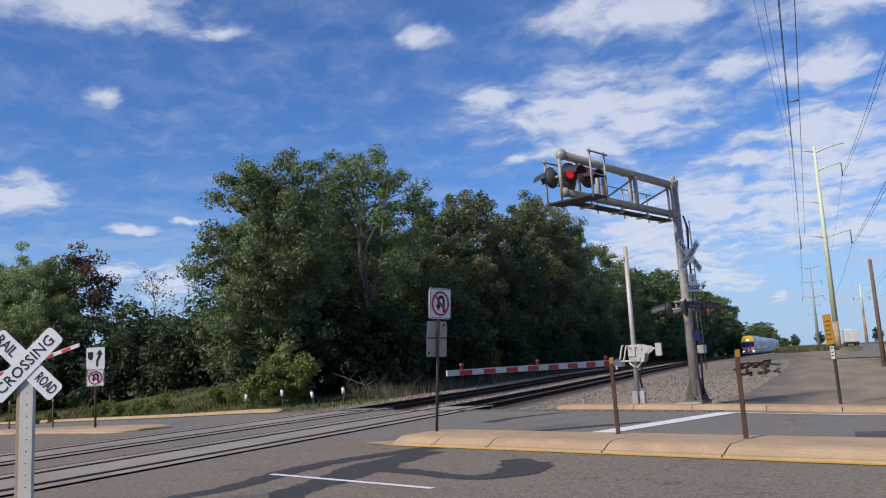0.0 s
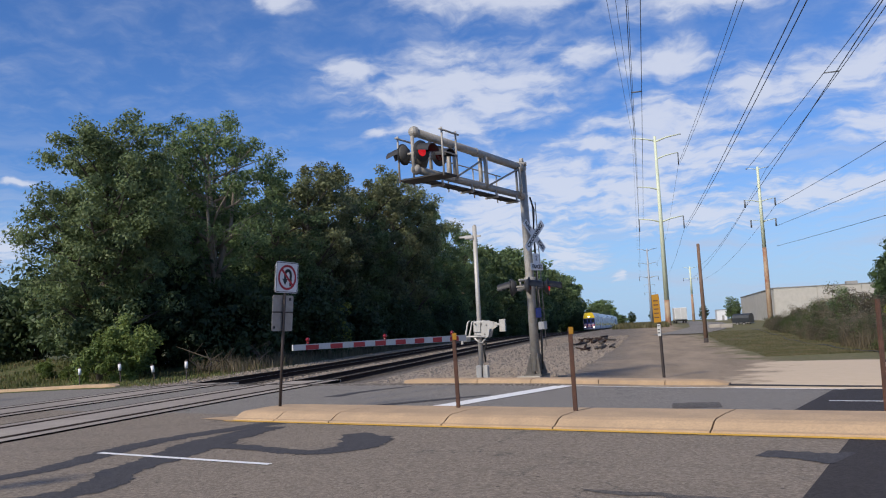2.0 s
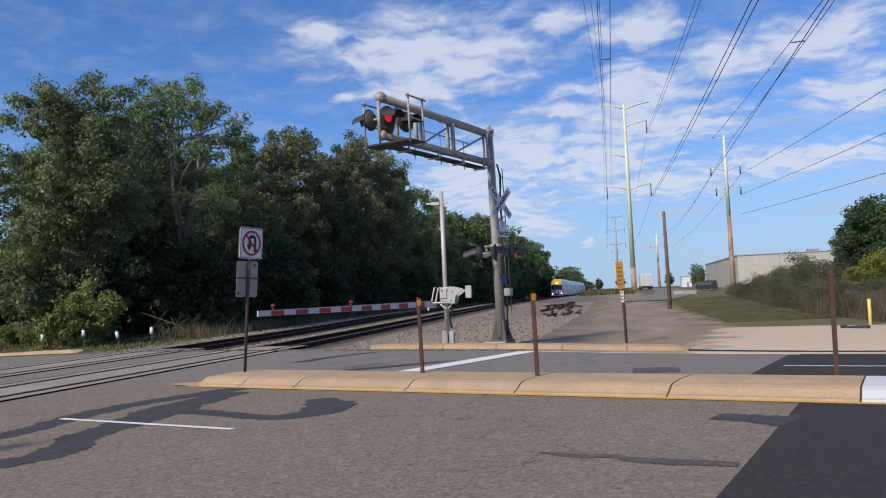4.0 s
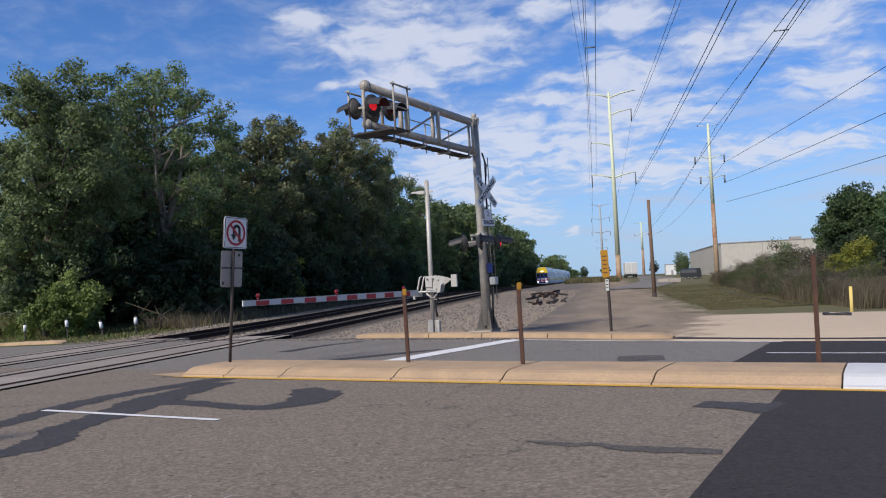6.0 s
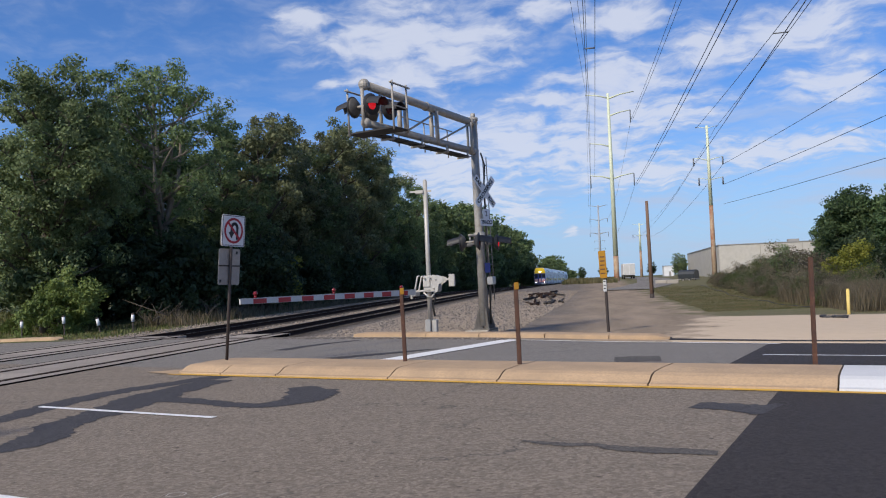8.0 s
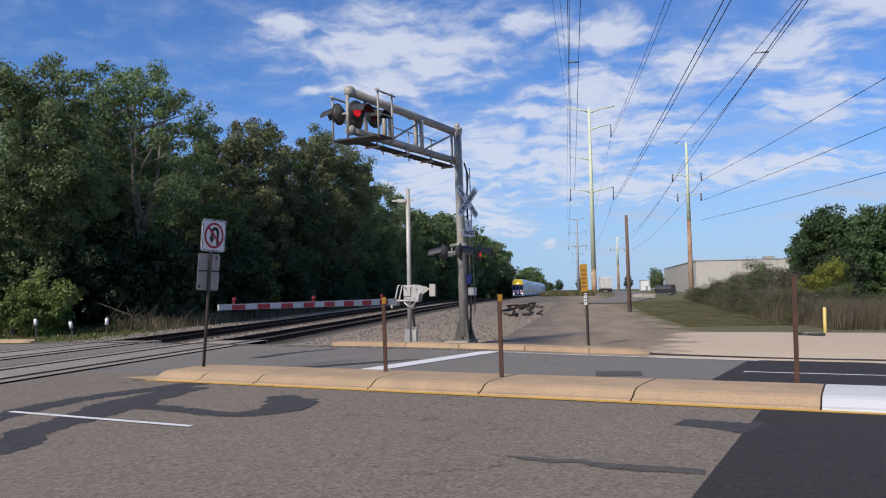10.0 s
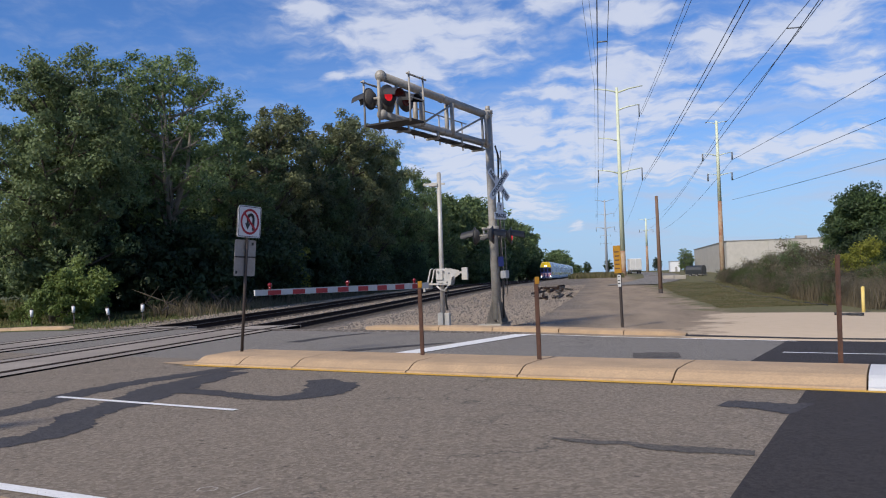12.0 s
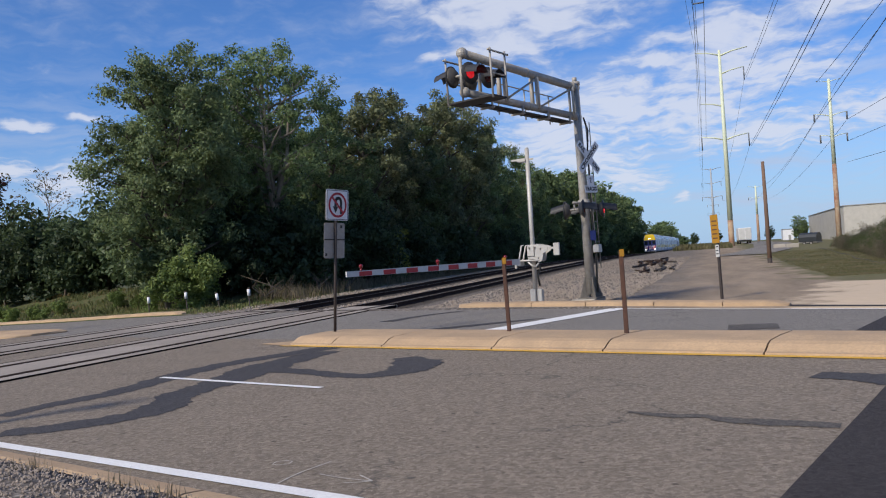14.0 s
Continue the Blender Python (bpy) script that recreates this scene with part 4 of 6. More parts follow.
flasher(cant, pose(0.24, -6.02, 6.08) @ LAMP, True)
flasher(cant, pose(0.24, -5.22, 6.08) @ LAMP, False)
flasher(cant, pose(-0.30, -6.02, 6.08) @ FACE_LEFT, False)
flasher(cant, pose(-0.30, -5.22, 6.08) @ FACE_LEFT, False)
bm = bmesh.new()
tube(bm, (0, -0.72, 3.02), (0, 0.72, 3.02), 0.04, seg=10)
tube(bm, (0, 0, 2.92), (0, 0, 3.12), 0.185, 0.185, 16)
part("lamp_crossarm", bm, M["mast"], cant)
for y in (-0.66, 0.66):
    flasher(cant, pose(0.30, y, 2.82, 0, 0, 19) @ FACE_RIGHT, y > 0)
    flasher(cant, pose(-0.30, y, 2.82, 0, 0, 14) @ FACE_LEFT, False)
    bm = bmesh.new()
    tube(bm, (-0.15, y, 2.82), (0.15, y, 2.82), 0.03, seg=8)
    tube(bm, (0, y, 2.8), (0, y, 3.05), 0.03, seg=8)
    part("lamp_bracket", bm, M["mast"], cant)
TOWARD = pose(0, 0, 0, 0, 0, 76)
crossbuck(cant, pose(0.3, -0.06, 4.38) @ TOWARD)
bm = bmesh.new()
plate(bm, rounded(0.3, 0.3, 0.03), 0.006, pose(0.29, -0.05, 3.68) @ TOWARD)
plate(bm, rounded(0.58, 0.22, 0.03), 0.006, pose(0.292, -0.05, 3.42) @ TOWARD)
plt = part("track_count_sign", bm, M["sign_white"], cant, "white plate reading 2 tracks")
text_part("lettering", "2", 0.16, pose(0.298, -0.052, 3.68) @ TOWARD, M["sign_black"], plt)
text_part("lettering", "TRACKS", 0.12, pose(0.3, -0.052, 3.42) @ TOWARD, M["sign_black"], plt, 0.5, 0.005)
bm = bmesh.new()
for dx in (0.16, 0.4):
    tube(bm, (0.2, dx, 1.0), (0.18, dx, 5.5), 0.016, seg=6)
for k in range(14):
    tube(bm, (0.19, 0.16, 1.2 + 0.31 * k), (0.19, 0.4, 1.2 + 0.31 * k), 0.01, seg=6)
part("ladder", bm, M["galv"], cant)
bm = bmesh.new()
pipe(bm, [(0.2, 0.0, 5.6), (0.3, 0.02, 5.2), (0.24, 0.02, 4.6), (0.21, 0.02, 2.4), (0.24, 0.02, 1.6), (0.21, 0.02, 0.3)], 0.028, 8)
part("conduit", bm, M["cable"], cant, "black cable clipped to the mast")
bm = bmesh.new()
plate(bm, rounded(0.2, 0.3, 0.02), 0.006, pose(0.24, -0.06, 2.02) @ pose(0, 0, 0, 0, 0, 60))
part("notice_plate", bm, bpy.data.materials["train_blue"], cant, "small blue notice plate")
bm = bmesh.new()
box(bm, (0.32, 0.0, 1.62), (0.2, 0.22, 0.24), bevel=0.015)
part("junction_box", bm, M["box_grey"], cant)

# lowered gate
gate = thing("crossing_gate", "lowered red and white striped gate arm on a pale steel mast", "railway gate", Matrix.LocRotScale((6.50, 25.55, 0.06), None, (1.09, 1.09, 1.07)))
bm = bmesh.new()
tube(bm, (0, 0, 0.3), (0, 0, 4.42), 0.066, 0.06, 14)
tube(bm, (0, 0, 4.42), (0, 0, 4.46), 0.055, 0.03, 14)
part("mast", bm, M["box_grey"], gate)
bm = bmesh.new()
box(bm, (-0.05, 0, 0.2), (0.16, 0.24, 0.44), bevel=0.02)
box(bm, (0.12, 0.05, 0.2), (0.15, 0.22, 0.42), bevel=0.02)
part("base_case", bm, M["box_grey"], gate)
bm = bmesh.new()
box(bm, (0, 0, 4.12), (0.62, 0.05, 0.05))
box(bm, (-0.02, 0, 4.1), (0.24, 0.2, 0.1), bevel=0.01)
part("top_bracket", bm, M["box_grey"], gate).matrix_basis = pose(-0.14, 0, 0, 0, 0, 0)
bm = bmesh.new()
box(bm, (0.03, -0.02, 1.46), (0.30, 0.36, 0.44), bevel=0.03)
box(bm, (-0.02, -0.21, 1.50), (0.20, 0.05, 0.30), bevel=0.015)
part("gate_machine", bm, M["box_grey"], gate, "pale grey gate mechanism case")
for y in (-0.26, 0.24):
    bm = bmesh.new()
    plate(bm, [(0.10, 1.25), (0.22, 1.18), (0.30, 1.22), (0.34, 1.42), (0.47, 1.50), (0.46, 1.62), (0.30, 1.66), (0.16, 1.70)], 0.03, pose(0, y, 0))
    part("side_plate", bm, M["box_grey"], gate, "curved cast side plate")
    bm = bmesh.new()
    pipe(bm, [(-0.40, y, 1.20), (-0.34, y, 1.30), (-0.26, y, 1.66), (-0.20, y, 1.68)], [0.03, 0.03, 0.026, 0.02], 6)
    pipe(bm, [(-0.42, y, 1.24), (-0.1, y, 1.24), (0.22, y, 1.22)], 0.026, 6)
    part("arm_bracket", bm, M["box_grey"], gate)
    for bx, bz in ((-0.06, 1.60), (0.10, 1.60), (0.20, 1.30), (0.26, 1.55)):
        bm = bmesh.new()
        tube(bm, (bx, y - 0.03, bz), (bx, y + 0.03, bz), 0.022, seg=8)
        part("bolt", bm, M["galv"], gate)
bm = bmesh.new()
pipe(bm, [(-0.10, -0.26, 1.20), (0.02, -0.26, 1.08), (0.10, -0.2, 1.05), (0.2, -0.2, 1.18)], 0.028, 6)
part("support_strut", bm, M["box_grey"], gate)
bm = bmesh.new()
box(bm, (-0.40, -0.02, 1.16), (0.16, 0.5, 0.12), bevel=0.02)
box(bm, (-0.44, -0.30, 1.10), (0.06, 0.06, 0.14), bevel=0.01)
part("arm_socket", bm, M["box_grey"], gate)
bm = bmesh.new()
box(bm, (0.62, 0.24, 1.52), (0.17, 0.12, 0.36), bevel=0.012)
box(bm, (0.50, 0.24, 1.56), (0.14, 0.05, 0.06))
part("counterweight", bm, M["box_grey"], gate)
bm = bmesh.new()
pipe(bm, [(0.08, 0.02, 1.25), (0.17, 0.02, 1.0), (0.09, 0.02, 0.8), (0.13, 0.02, 0.5)], 0.028, 8)
part("conduit", bm, M["cable"], gate)


def gate_arm(parent, p0, p1, lights):
    p0, p1 = Vector(p0), Vector(p1)
    d = p1 - p0
    length = d.length
    rot = d.to_track_quat("X", "Z").to_matrix()
    n = 2 * round(length / 0.80) + 1
    bm = bmesh.new()
    rows = []
    for t, h in ((0.0, 0.165), (1.0, 0.125)):
        rows.append([bm.verts.new(p0 + d * t + rot @ Vector((0, sy * 0.018, sz * h / 2))) for sy, sz in ((-1, -1), (1, -1), (1, 1), (-1, 1))])
    for i in range(4):
        bm.faces.new((rows[0][i], rows[0][(i + 1) % 4], rows[1][(i + 1) % 4], rows[1][i]))
    bm.faces.new(rows[0][::-1])
    bm.faces.new(rows[1])
    bmesh.ops.recalc_face_normals(bm, faces=bm.faces)
    part("arm_beam", bm, M["arm_white"], parent, "tapering white arm")
    for k in range(1, n, 2):
        a = (k + 0.5) / n
        bm = bmesh.new()
        box(bm, p0 + d * a - Vector((0, 0, 0.008)), (length / n * 1.04, 0.044, 0.135 - 0.035 * a), rot, 0.003)
        part("red_stripe", bm, M["red_paint"], parent, "red reflective stripe")
    for s in lights:
        c = p0 + d * s + Vector((0, 0, 0.11))
        bm = bmesh.new()
        tube(bm, c - Vector((0, 0, 0.05)), c, 0.03, seg=8)
        bmesh.ops.create_uvsphere(bm, u_segments=10, v_segments=7, radius=0.05, matrix=Matrix.Translation(c + Vector((0, 0, 0.05))))
        part("arm_lamp", bm, M["arm_red_lens"], parent, "small red arm lamp", smooth=True)


gate_arm(gate, (-0.30, -0.45, 1.22), ((3.52 - 6.5) / 1.09, (18.7 - 25.55) / 1.09, 1.22), (0.93, 0.53, 0.1))

# gate over the lanes beyond the tracks
gate2 = thing("crossing_gate", "part-raised striped gate arm beyond the tracks", "railway gate", pose(-19.0, 20.6, -0.15))
bm = bmesh.new()
tube(bm, (0, 0, 0.0), (0, 0, 3.6), 0.085, 0.08, 12)
part("mast", bm, M["box_grey"], gate2)
bm = bmesh.new()
box(bm, (0, 0, 1.4), (0.45, 0.45, 0.5), bevel=0.03)
part("gate_machine", bm, M["box_grey"], gate2)
gate_arm(gate2, (0.3, 0, 1.42), (7.7, 0.4, 3.05), (0.96, 0.6))

# near crossbuck on its post
cb = thing("crossbuck_post", "white railroad crossing crossbuck on a perforated post", "road sign", pose(3.35, 7.74, 0.03, 0, 0, 27))
bm = bmesh.new()
box(bm, (0.0, 0.0, 0.9), (0.125, 0.012, 1.8))
box(bm, (-0.068, 0.03, 0.9), (0.012, 0.07, 1.8))
box(bm, (0.068, 0.03, 0.9), (0.012, 0.07, 1.8))
part("post", bm, M["post_white"], cb, "pale steel channel post with bolt holes")
# tan left face of the same post, added as a separate strip
bm = bmesh.new()
box(bm, (-0.094, 0.03, 0.9), (0.036, 0.06, 1.8), bevel=0.004)
part("old_post", bm, M["post_tan"], cb, "tan left face of the post, built as a strip")
bm = bmesh.new()
for k in range(12):
    tube(bm, (0.01, -0.006, 0.3 + 0.13 * k), (0.01, -0.0075, 0.3 + 0.13 * k), 0.008, seg=8)
    part("bolt_hole", bm, M["sign_black"], cb)
    bm = bmesh.new()
bm.free()
crossbuck(cb, pose(0.0, -0.03, 1.79), 0.98, 0.001)


def disc_outline(r, n=36):
    return [(r * math.cos(2 * math.pi * i / n), r * math.sin(2 * math.pi * i / n)) for i in range(n)]


def u_turn_face(parent, m, size):
    """No U-turn: black hooked arrow under a red ring and bar."""
    k = size / 0.61
    bm = bmesh.new()
    plate(bm, rounded(size, size, 0.04 * k), 0.006, m)
    pl = part("plate", bm, M["sign_white"], parent, "white plate with a no U-turn symbol")
    bm = bmesh.new()
    for w, mm in ((0.012, 1),):
        for sx, sz, w_, h_ in ((0, 0.285, 0.56, w), (0, -0.285, 0.56, w), (0.285, 0, w, 0.56), (-0.285, 0, w, 0.56)):
            plate(bm, [(sx * k - w_ * k / 2, sz * k - h_ * k / 2), (sx * k + w_ * k / 2, sz * k - h_ * k / 2), (sx * k + w_ * k / 2, sz * k + h_ * k / 2), (sx * k - w_ * k / 2, sz * k + h_ * k / 2)], 0.002, m @ pose(0, -0.0045, 0))
    part("border", bm, M["sign_black"], pl)
    bm = bmesh.new()
    n = 24
    pts = [(0.095, -0.16), (0.095, 0.05)] + [(0.02 + 0.075 * math.cos(radians(a)), 0.05 + 0.085 * math.sin(radians(a))) for a in range(15, 180, 15)] + [(-0.055, 0.05), (-0.055, -0.04)]
    for a, b_ in zip(pts, pts[1:]):
        va, vb = Vector(a) * k, Vector(b_) * k
        d = (vb - va).normalized()
        nn = Vector((-d.y, d.x)) * 0.03 * k
        va, vb = va - d * 0.012 * k, vb + d * 0.012 * k
        plate(bm, [tuple(va - nn), tuple(vb - nn), tuple(vb + nn), tuple(va + nn)], 0.003, m @ pose(0, -0.006, 0))
    plate(bm, [(-0.055 * k, -0.155 * k), (0.02 * k, -0.03 * k), (-0.13 * k, -0.03 * k)], 0.003, m @ pose(0, -0.0062, 0))
    part("arrow", bm, M["sign_black"], pl)
    bm = bmesh.new()
    for i in range(n):
        a0, a1 = 2 * math.pi * i / n, 2 * math.pi * (i + 1) / n
        r0, r1 = 0.205 * k, 0.25 * k
        plate(bm, [(r0 * math.cos(a0), r0 * math.sin(a0)), (r1 * math.cos(a0), r1 * math.sin(a0)), (r1 * math.cos(a1), r1 * math.sin(a1)), (r0 * math.cos(a1), r0 * math.sin(a1))], 0.003, m @ pose(0, -0.009, 0))
    c, s, w = math.cos(radians(135)) * 0.22 * k, math.sin(radians(135)) * 0.22 * k, 0.016 * k
    plate(bm, [(c - w, s - w), (c + w, s + w), (-c + w, -s + w), (-c - w, -s - w)], 0.003, m @ pose(0, -0.0095, 0))
    part("red_ring", bm, M["sign_red"], pl)


us_ = thing("no_u_turn_sign", "white no U-turn sign on a dark steel post in the median", "road sign", pose(3.98, 17.05, 0.15) @ pose(0, 0, 0, 0, 4.2, 0) @ pose(0, 0, 0, 0, 0, YAW - 1))
bm = bmesh.new()
pipe(bm, [(0.0, 0.0, 0), (0.0, 0, 1.4), (0.0, 0.0, 2.9)], 0.032, 8)
part("post", bm, M["post_brown"], us_)
u_turn_face(us_, pose(0.05, 0.0, 2.74) @ FACE_RIGHT, 0.66)
bm = bmesh.new()
plate(bm, rounded(0.61, 0.61, 0.04), 0.006, pose(-0.035, 0.03, 2.72) @ FACE_LEFT)
plate(bm, rounded(0.61, 0.76, 0.04), 0.006, pose(-0.036, 0.0, 1.98) @ FACE_LEFT)
back = part("plate_back", bm, M["sign_back"], us_, "bare grey backs of plates facing away")
bm = bmesh.new()
box(bm, (-0.03, 0.0, 2.0), (0.012, 0.6, 0.03))
part("stiffener", bm, M["post_brown"], back)
for y, z in ((-0.24, 1.68), (0.2, 2.28)):
    bm = bmesh.new()
    box(bm, (-0.031, y, z), (0.006, 0.05, 0.06))
    part("sticker", bm, M["sign_black"], back)

ks = thing("median_arrow_sign", "white median arrow plate above a no U-turn plate", "road sign", pose(-11.6, 21.95, -0.05, 0, 0, 34))
bm = bmesh.new()
tube(bm, (0, 0.03, 0), (0, 0.03, 2.85), 0.04, seg=8)
part("post", bm, M["post_brown"], ks)
bm = bmesh.new()
plate(bm, rounded(0.61, 0.76, 0.04), 0.006, pose(0, -0.02, 2.5))
pl = part("plate", bm, M["sign_white"], ks, "white plate with a black bent arrow")
bm = bmesh.new()
plate(bm, [(0.04, -0.29), (0.11, -0.29), (0.12, -0.1), (0.2, 0.05), (0.2, 0.12), (0.27, 0.10), (0.17, 0.3), (0.03, 0.13), (0.11, 0.14), (0.1, 0.07), (0.04, -0.08)], 0.003, pose(-0.02, -0.025, 2.5))
plate(bm, [(-0.26, 0.22), (-0.08, 0.22), (-0.08, 0.02), (-0.12, -0.06), (-0.2, -0.06), (-0.26, 0.04)], 0.003, pose(0, -0.025, 2.5))
part("symbol", bm, M["sign_black"], pl)
u_turn_face(ks, pose(0, -0.02, 1.82), 0.58)


def delineator(p, h, label, tilt=0.0, cap=True):
    th = thing("marker_post", label, "post", Matrix.Translation(p) @ pose(0, 0, 0, 0, tilt, 18), "rusty marker posts")
    bm = bmesh.new()
    box(bm, (0, 0, h / 2), (0.042, 0.008, h))
    for s in (-1, 1):
        box(bm, (s * 0.022, 0.014, h / 2), (0.006, 0.028, h))
        box(bm, (s * 0.03, 0.028, h / 2), (0.016, 0.005, h))
    part("post", bm, M["post_rust"], th)
    if cap:
        bm = bmesh.new()
        box(bm, (0.008, -0.01, h - 0.04), (0.075, 0.012, 0.12), bevel=0.004)
        part("reflector", bm, M["amber"], th, "small amber reflector")
    return th


delineator((8.12, 15.95, 0.16), 1.36, "rusty steel marker post with amber reflector in the median", -1.0)
delineator((10.36, 14.98, 0.16), 1.38, "rusty steel marker post with amber reflector in the median", -0.5)
delineator((14.86, 14.3, 0.14), 1.62, "tall rusty steel post bare of any reflector", 0.8, False)
delineator((-16.5, 24.2, -0.1), 1.15, "rusty steel marker post on the low median", 0, True)
delineator((-20.0, 24.9, -0.15), 1.15, "rusty steel marker post on the low median", 0, True)

ys_ = thing("amber_notice_sign", "amber notice panel on a leaning dark post", "road sign", pose(11.85, 25.25, -0.12, 0, -1.0, -40))
bm = bmesh.new()
box(bm, (0, 0, 0.85), (0.07, 0.05, 1.7))
part("post", bm, M["post_brown"], ys_)
bm = bmesh.new()
plate(bm, rounded(0.26, 0.80, 0.03), 0.012, pose(-0.03, -0.04, 2.08, 0, -1.5, 0))
pl = part("panel", bm, M["amber"], ys_, "amber panel with unreadable dark lines")
for z in (2.3, 2.18, 2.06, 1.94, 1.82):
    bm = bmesh.new()
    box(bm, (-0.03, -0.049, z), (0.17, 0.003, 0.035))
    part("text_bar", bm, M["post_rust"], pl)
bm = bmesh.new()
plate(bm, rounded(0.12, 0.34, 0.02), 0.01, pose(0.0, -0.035, 1.46))
pl = part("small_plate", bm, M["arm_white"], ys_, "small white plate with dark bars")
for z in (1.58, 1.47, 1.38):
    bm = bmesh.new()
    box(bm, (0, -0.042, z), (0.08, 0.003, 0.03))
    part("text_bar", bm, M["sign_black"], pl)

bm = bmesh.new()
tube(bm, (0, 0, -0.2), (0, 0, 0.95), 0.055, seg=12)
tube(bm, (0, 0, 0.95), (0, 0, 0.98), 0.055, 0.02, seg=12)
b_ob = mesh_ob("bollard", bm, M["yellow_bollard"])
b_ob.matrix_world = pose(19.9, 31.0, -0.12, 0, 0.5, 0)
tagged(b_ob, "yellow pipe bollard at the edge of the sand drive", "bollard")


def white_marker(p, h, tilt):
    th = thing("white_tipped_post", "dark stake with a white reflective sleeve by the tracks", "post", Matrix.Translation(p) @ pose(0, 0, 0, 0, tilt, 10), "white-tipped stakes")
    bm = bmesh.new()
    box(bm, (0, 0, h / 2), (0.05, 0.03, h))
    box(bm, (0, 0, h), (0.1, 0.05, 0.1))
    part("stake", bm, M["post_brown"], th)
    bm = bmesh.new()
    tube(bm, (0, 0, h - 0.34), (0, 0, h - 0.03), 0.075, seg=12)
    part("sleeve", bm, M["sign_white"], th)


for x, y, h, t in ((-15.4, 34.8, 0.98, 0), (-13.1, 34.8, 1.12, -3), (-11.1, 34.7, 1.0, -12), (-9.4, 34.55, 1.12, 0)):
    white_marker((x, y, -0.34), h, t)

# ---- poles and wires ----


def sag_wire(bm, p0, p1, sag, r, n=26):
    p0, p1 = Vector(p0), Vector(p1)
    pts = []
    for i in range(n + 1):
        t = i / n
        p = p0.lerp(p1, t)
        p.z -= sag * 4 * t * (1 - t)
        pts.append(p)
    pipe(bm, pts, r, 4)


def transmission_pole(x, y, z0, top, arms, material, rust_to=0.0, label="", r=0.5):
    """Tubular steel pole with curved davit arms; arms: (z, reach left, reach right, insulator)."""
    th = thing("transmission_pole", label, "power pole", pose(x, y, z0), "power line poles")
    h = top - z0
    bm = bmesh.new()
    tube(bm, (0, 0, rust_to), (0, 0, h), r * (1 - 0.55 * rust_to / h), r * 0.45, 12)
    part("shaft", bm, material, th)
    if rust_to:
        bm = bmesh.new()
        tube(bm, (0, 0, -1.0), (0, 0, rust_to), r * 1.02, r * (1 - 0.55 * rust_to / h) * 1.02, 12)
        part("stained_base", bm, M["steel_rust"], th, "rust-stained lower shaft")
    for z, left, right, ins in arms:
        zz = z - z0
        for reach in (left, right):
            if not reach:
                continue
            bm = bmesh.new()
            dz = 0.22 * abs(reach)
            pipe(bm, [(0, 0, zz - dz), (reach * 0.45, 0, zz - 0.35 * dz), (reach, 0, zz)], [0.04 * abs(reach), 0.03 * abs(reach), 0.02 * abs(reach)], 8)
            arm = part("davit_arm", bm, material, th)
            if ins:
                bm = bmesh.new()
                tube(bm, (reach, 0, zz), (reach, 0, zz - ins), 0.09, seg=6)
                part("insulator", bm, M["insul"], arm)
    return th


POLE = "pale green tubular steel power pole with curved arms"
transmission_pole(13.55, 130, 0.3, 30.6, [(30.6, -3.4, 3.9, 0.1), (27.7, 0, 3.3, 2.0), (22.8, -3.1, 0, 0.1), (17.7, -3.3, 3.4, 2.0)], M["steel_green"], 4.5, POLE, 0.44)
transmission_pole(10.3, 300, 1.15, 28.0, [(28, -3.4, 3.4, 0.1), (23, -3.2, 3.2, 1.5), (18, -3.3, 3.3, 1.5)], M["steel_grey"], 0, "grey tubular steel power pole farther down the line", 0.55)
transmission_pole(24.4, 100, 0.5, 19.0, [(18.9, -1.2, 1.1, 0.1), (15.2, -1.7, 1.6, 0.9), (12.8, -1.2, 1.5, 0.9)], M["steel_green"], 9.0, "steel power pole with pale green top and rusty lower half", 0.31)
transmission_pole(22.5, 250, 1.1, 17.4, [(17.2, -2, 2, 0.1), (14, -2, 2, 0.8)], M["steel_green"], 8.0, "steel power pole with rusty foot farther down the line", 0.45)
transmission_pole(9.2, 520, 1.2, 30.0, [(30, -3.4, 3.4, 0.1), (25, -3.2, 3.2, 1.5), (20, -3.3, 3.3, 1.5)], M["steel_grey"], 0, "grey tubular steel power pole far down the line", 0.55)
transmission_pole(14.2, -140, 0.1, 31.0, [(31.0, -3.4, 3.9, 0.1), (28.0, 0, 3.3, 2.0), (22.8, -3.1, 0, 0.1), (17.7, -3.3, 3.4, 2.0)], M["steel_green"], 4.5, POLE, 0.44)
transmission_pole(24.6, -110, 0.1, 19.0, [(18.9, -1.2, 1.1, 0.1), (15.2, -1.7, 1.6, 0.9), (12.8, -1.2, 1.5, 0.9)], M["steel_green"], 9.0, "steel power pole with pale green top and rusty lower half", 0.31)
transmission_pole(34.0, -0.5, 0.1, 19.0, [(18.9, -1.2, 1.1, 0.1), (15.2, -1.7, 1.6, 0.9), (12.8, -1.2, 1.5, 0.9)], M["steel_green"], 9.0, "steel power pole with pale green top and rusty lower half", 0.31)

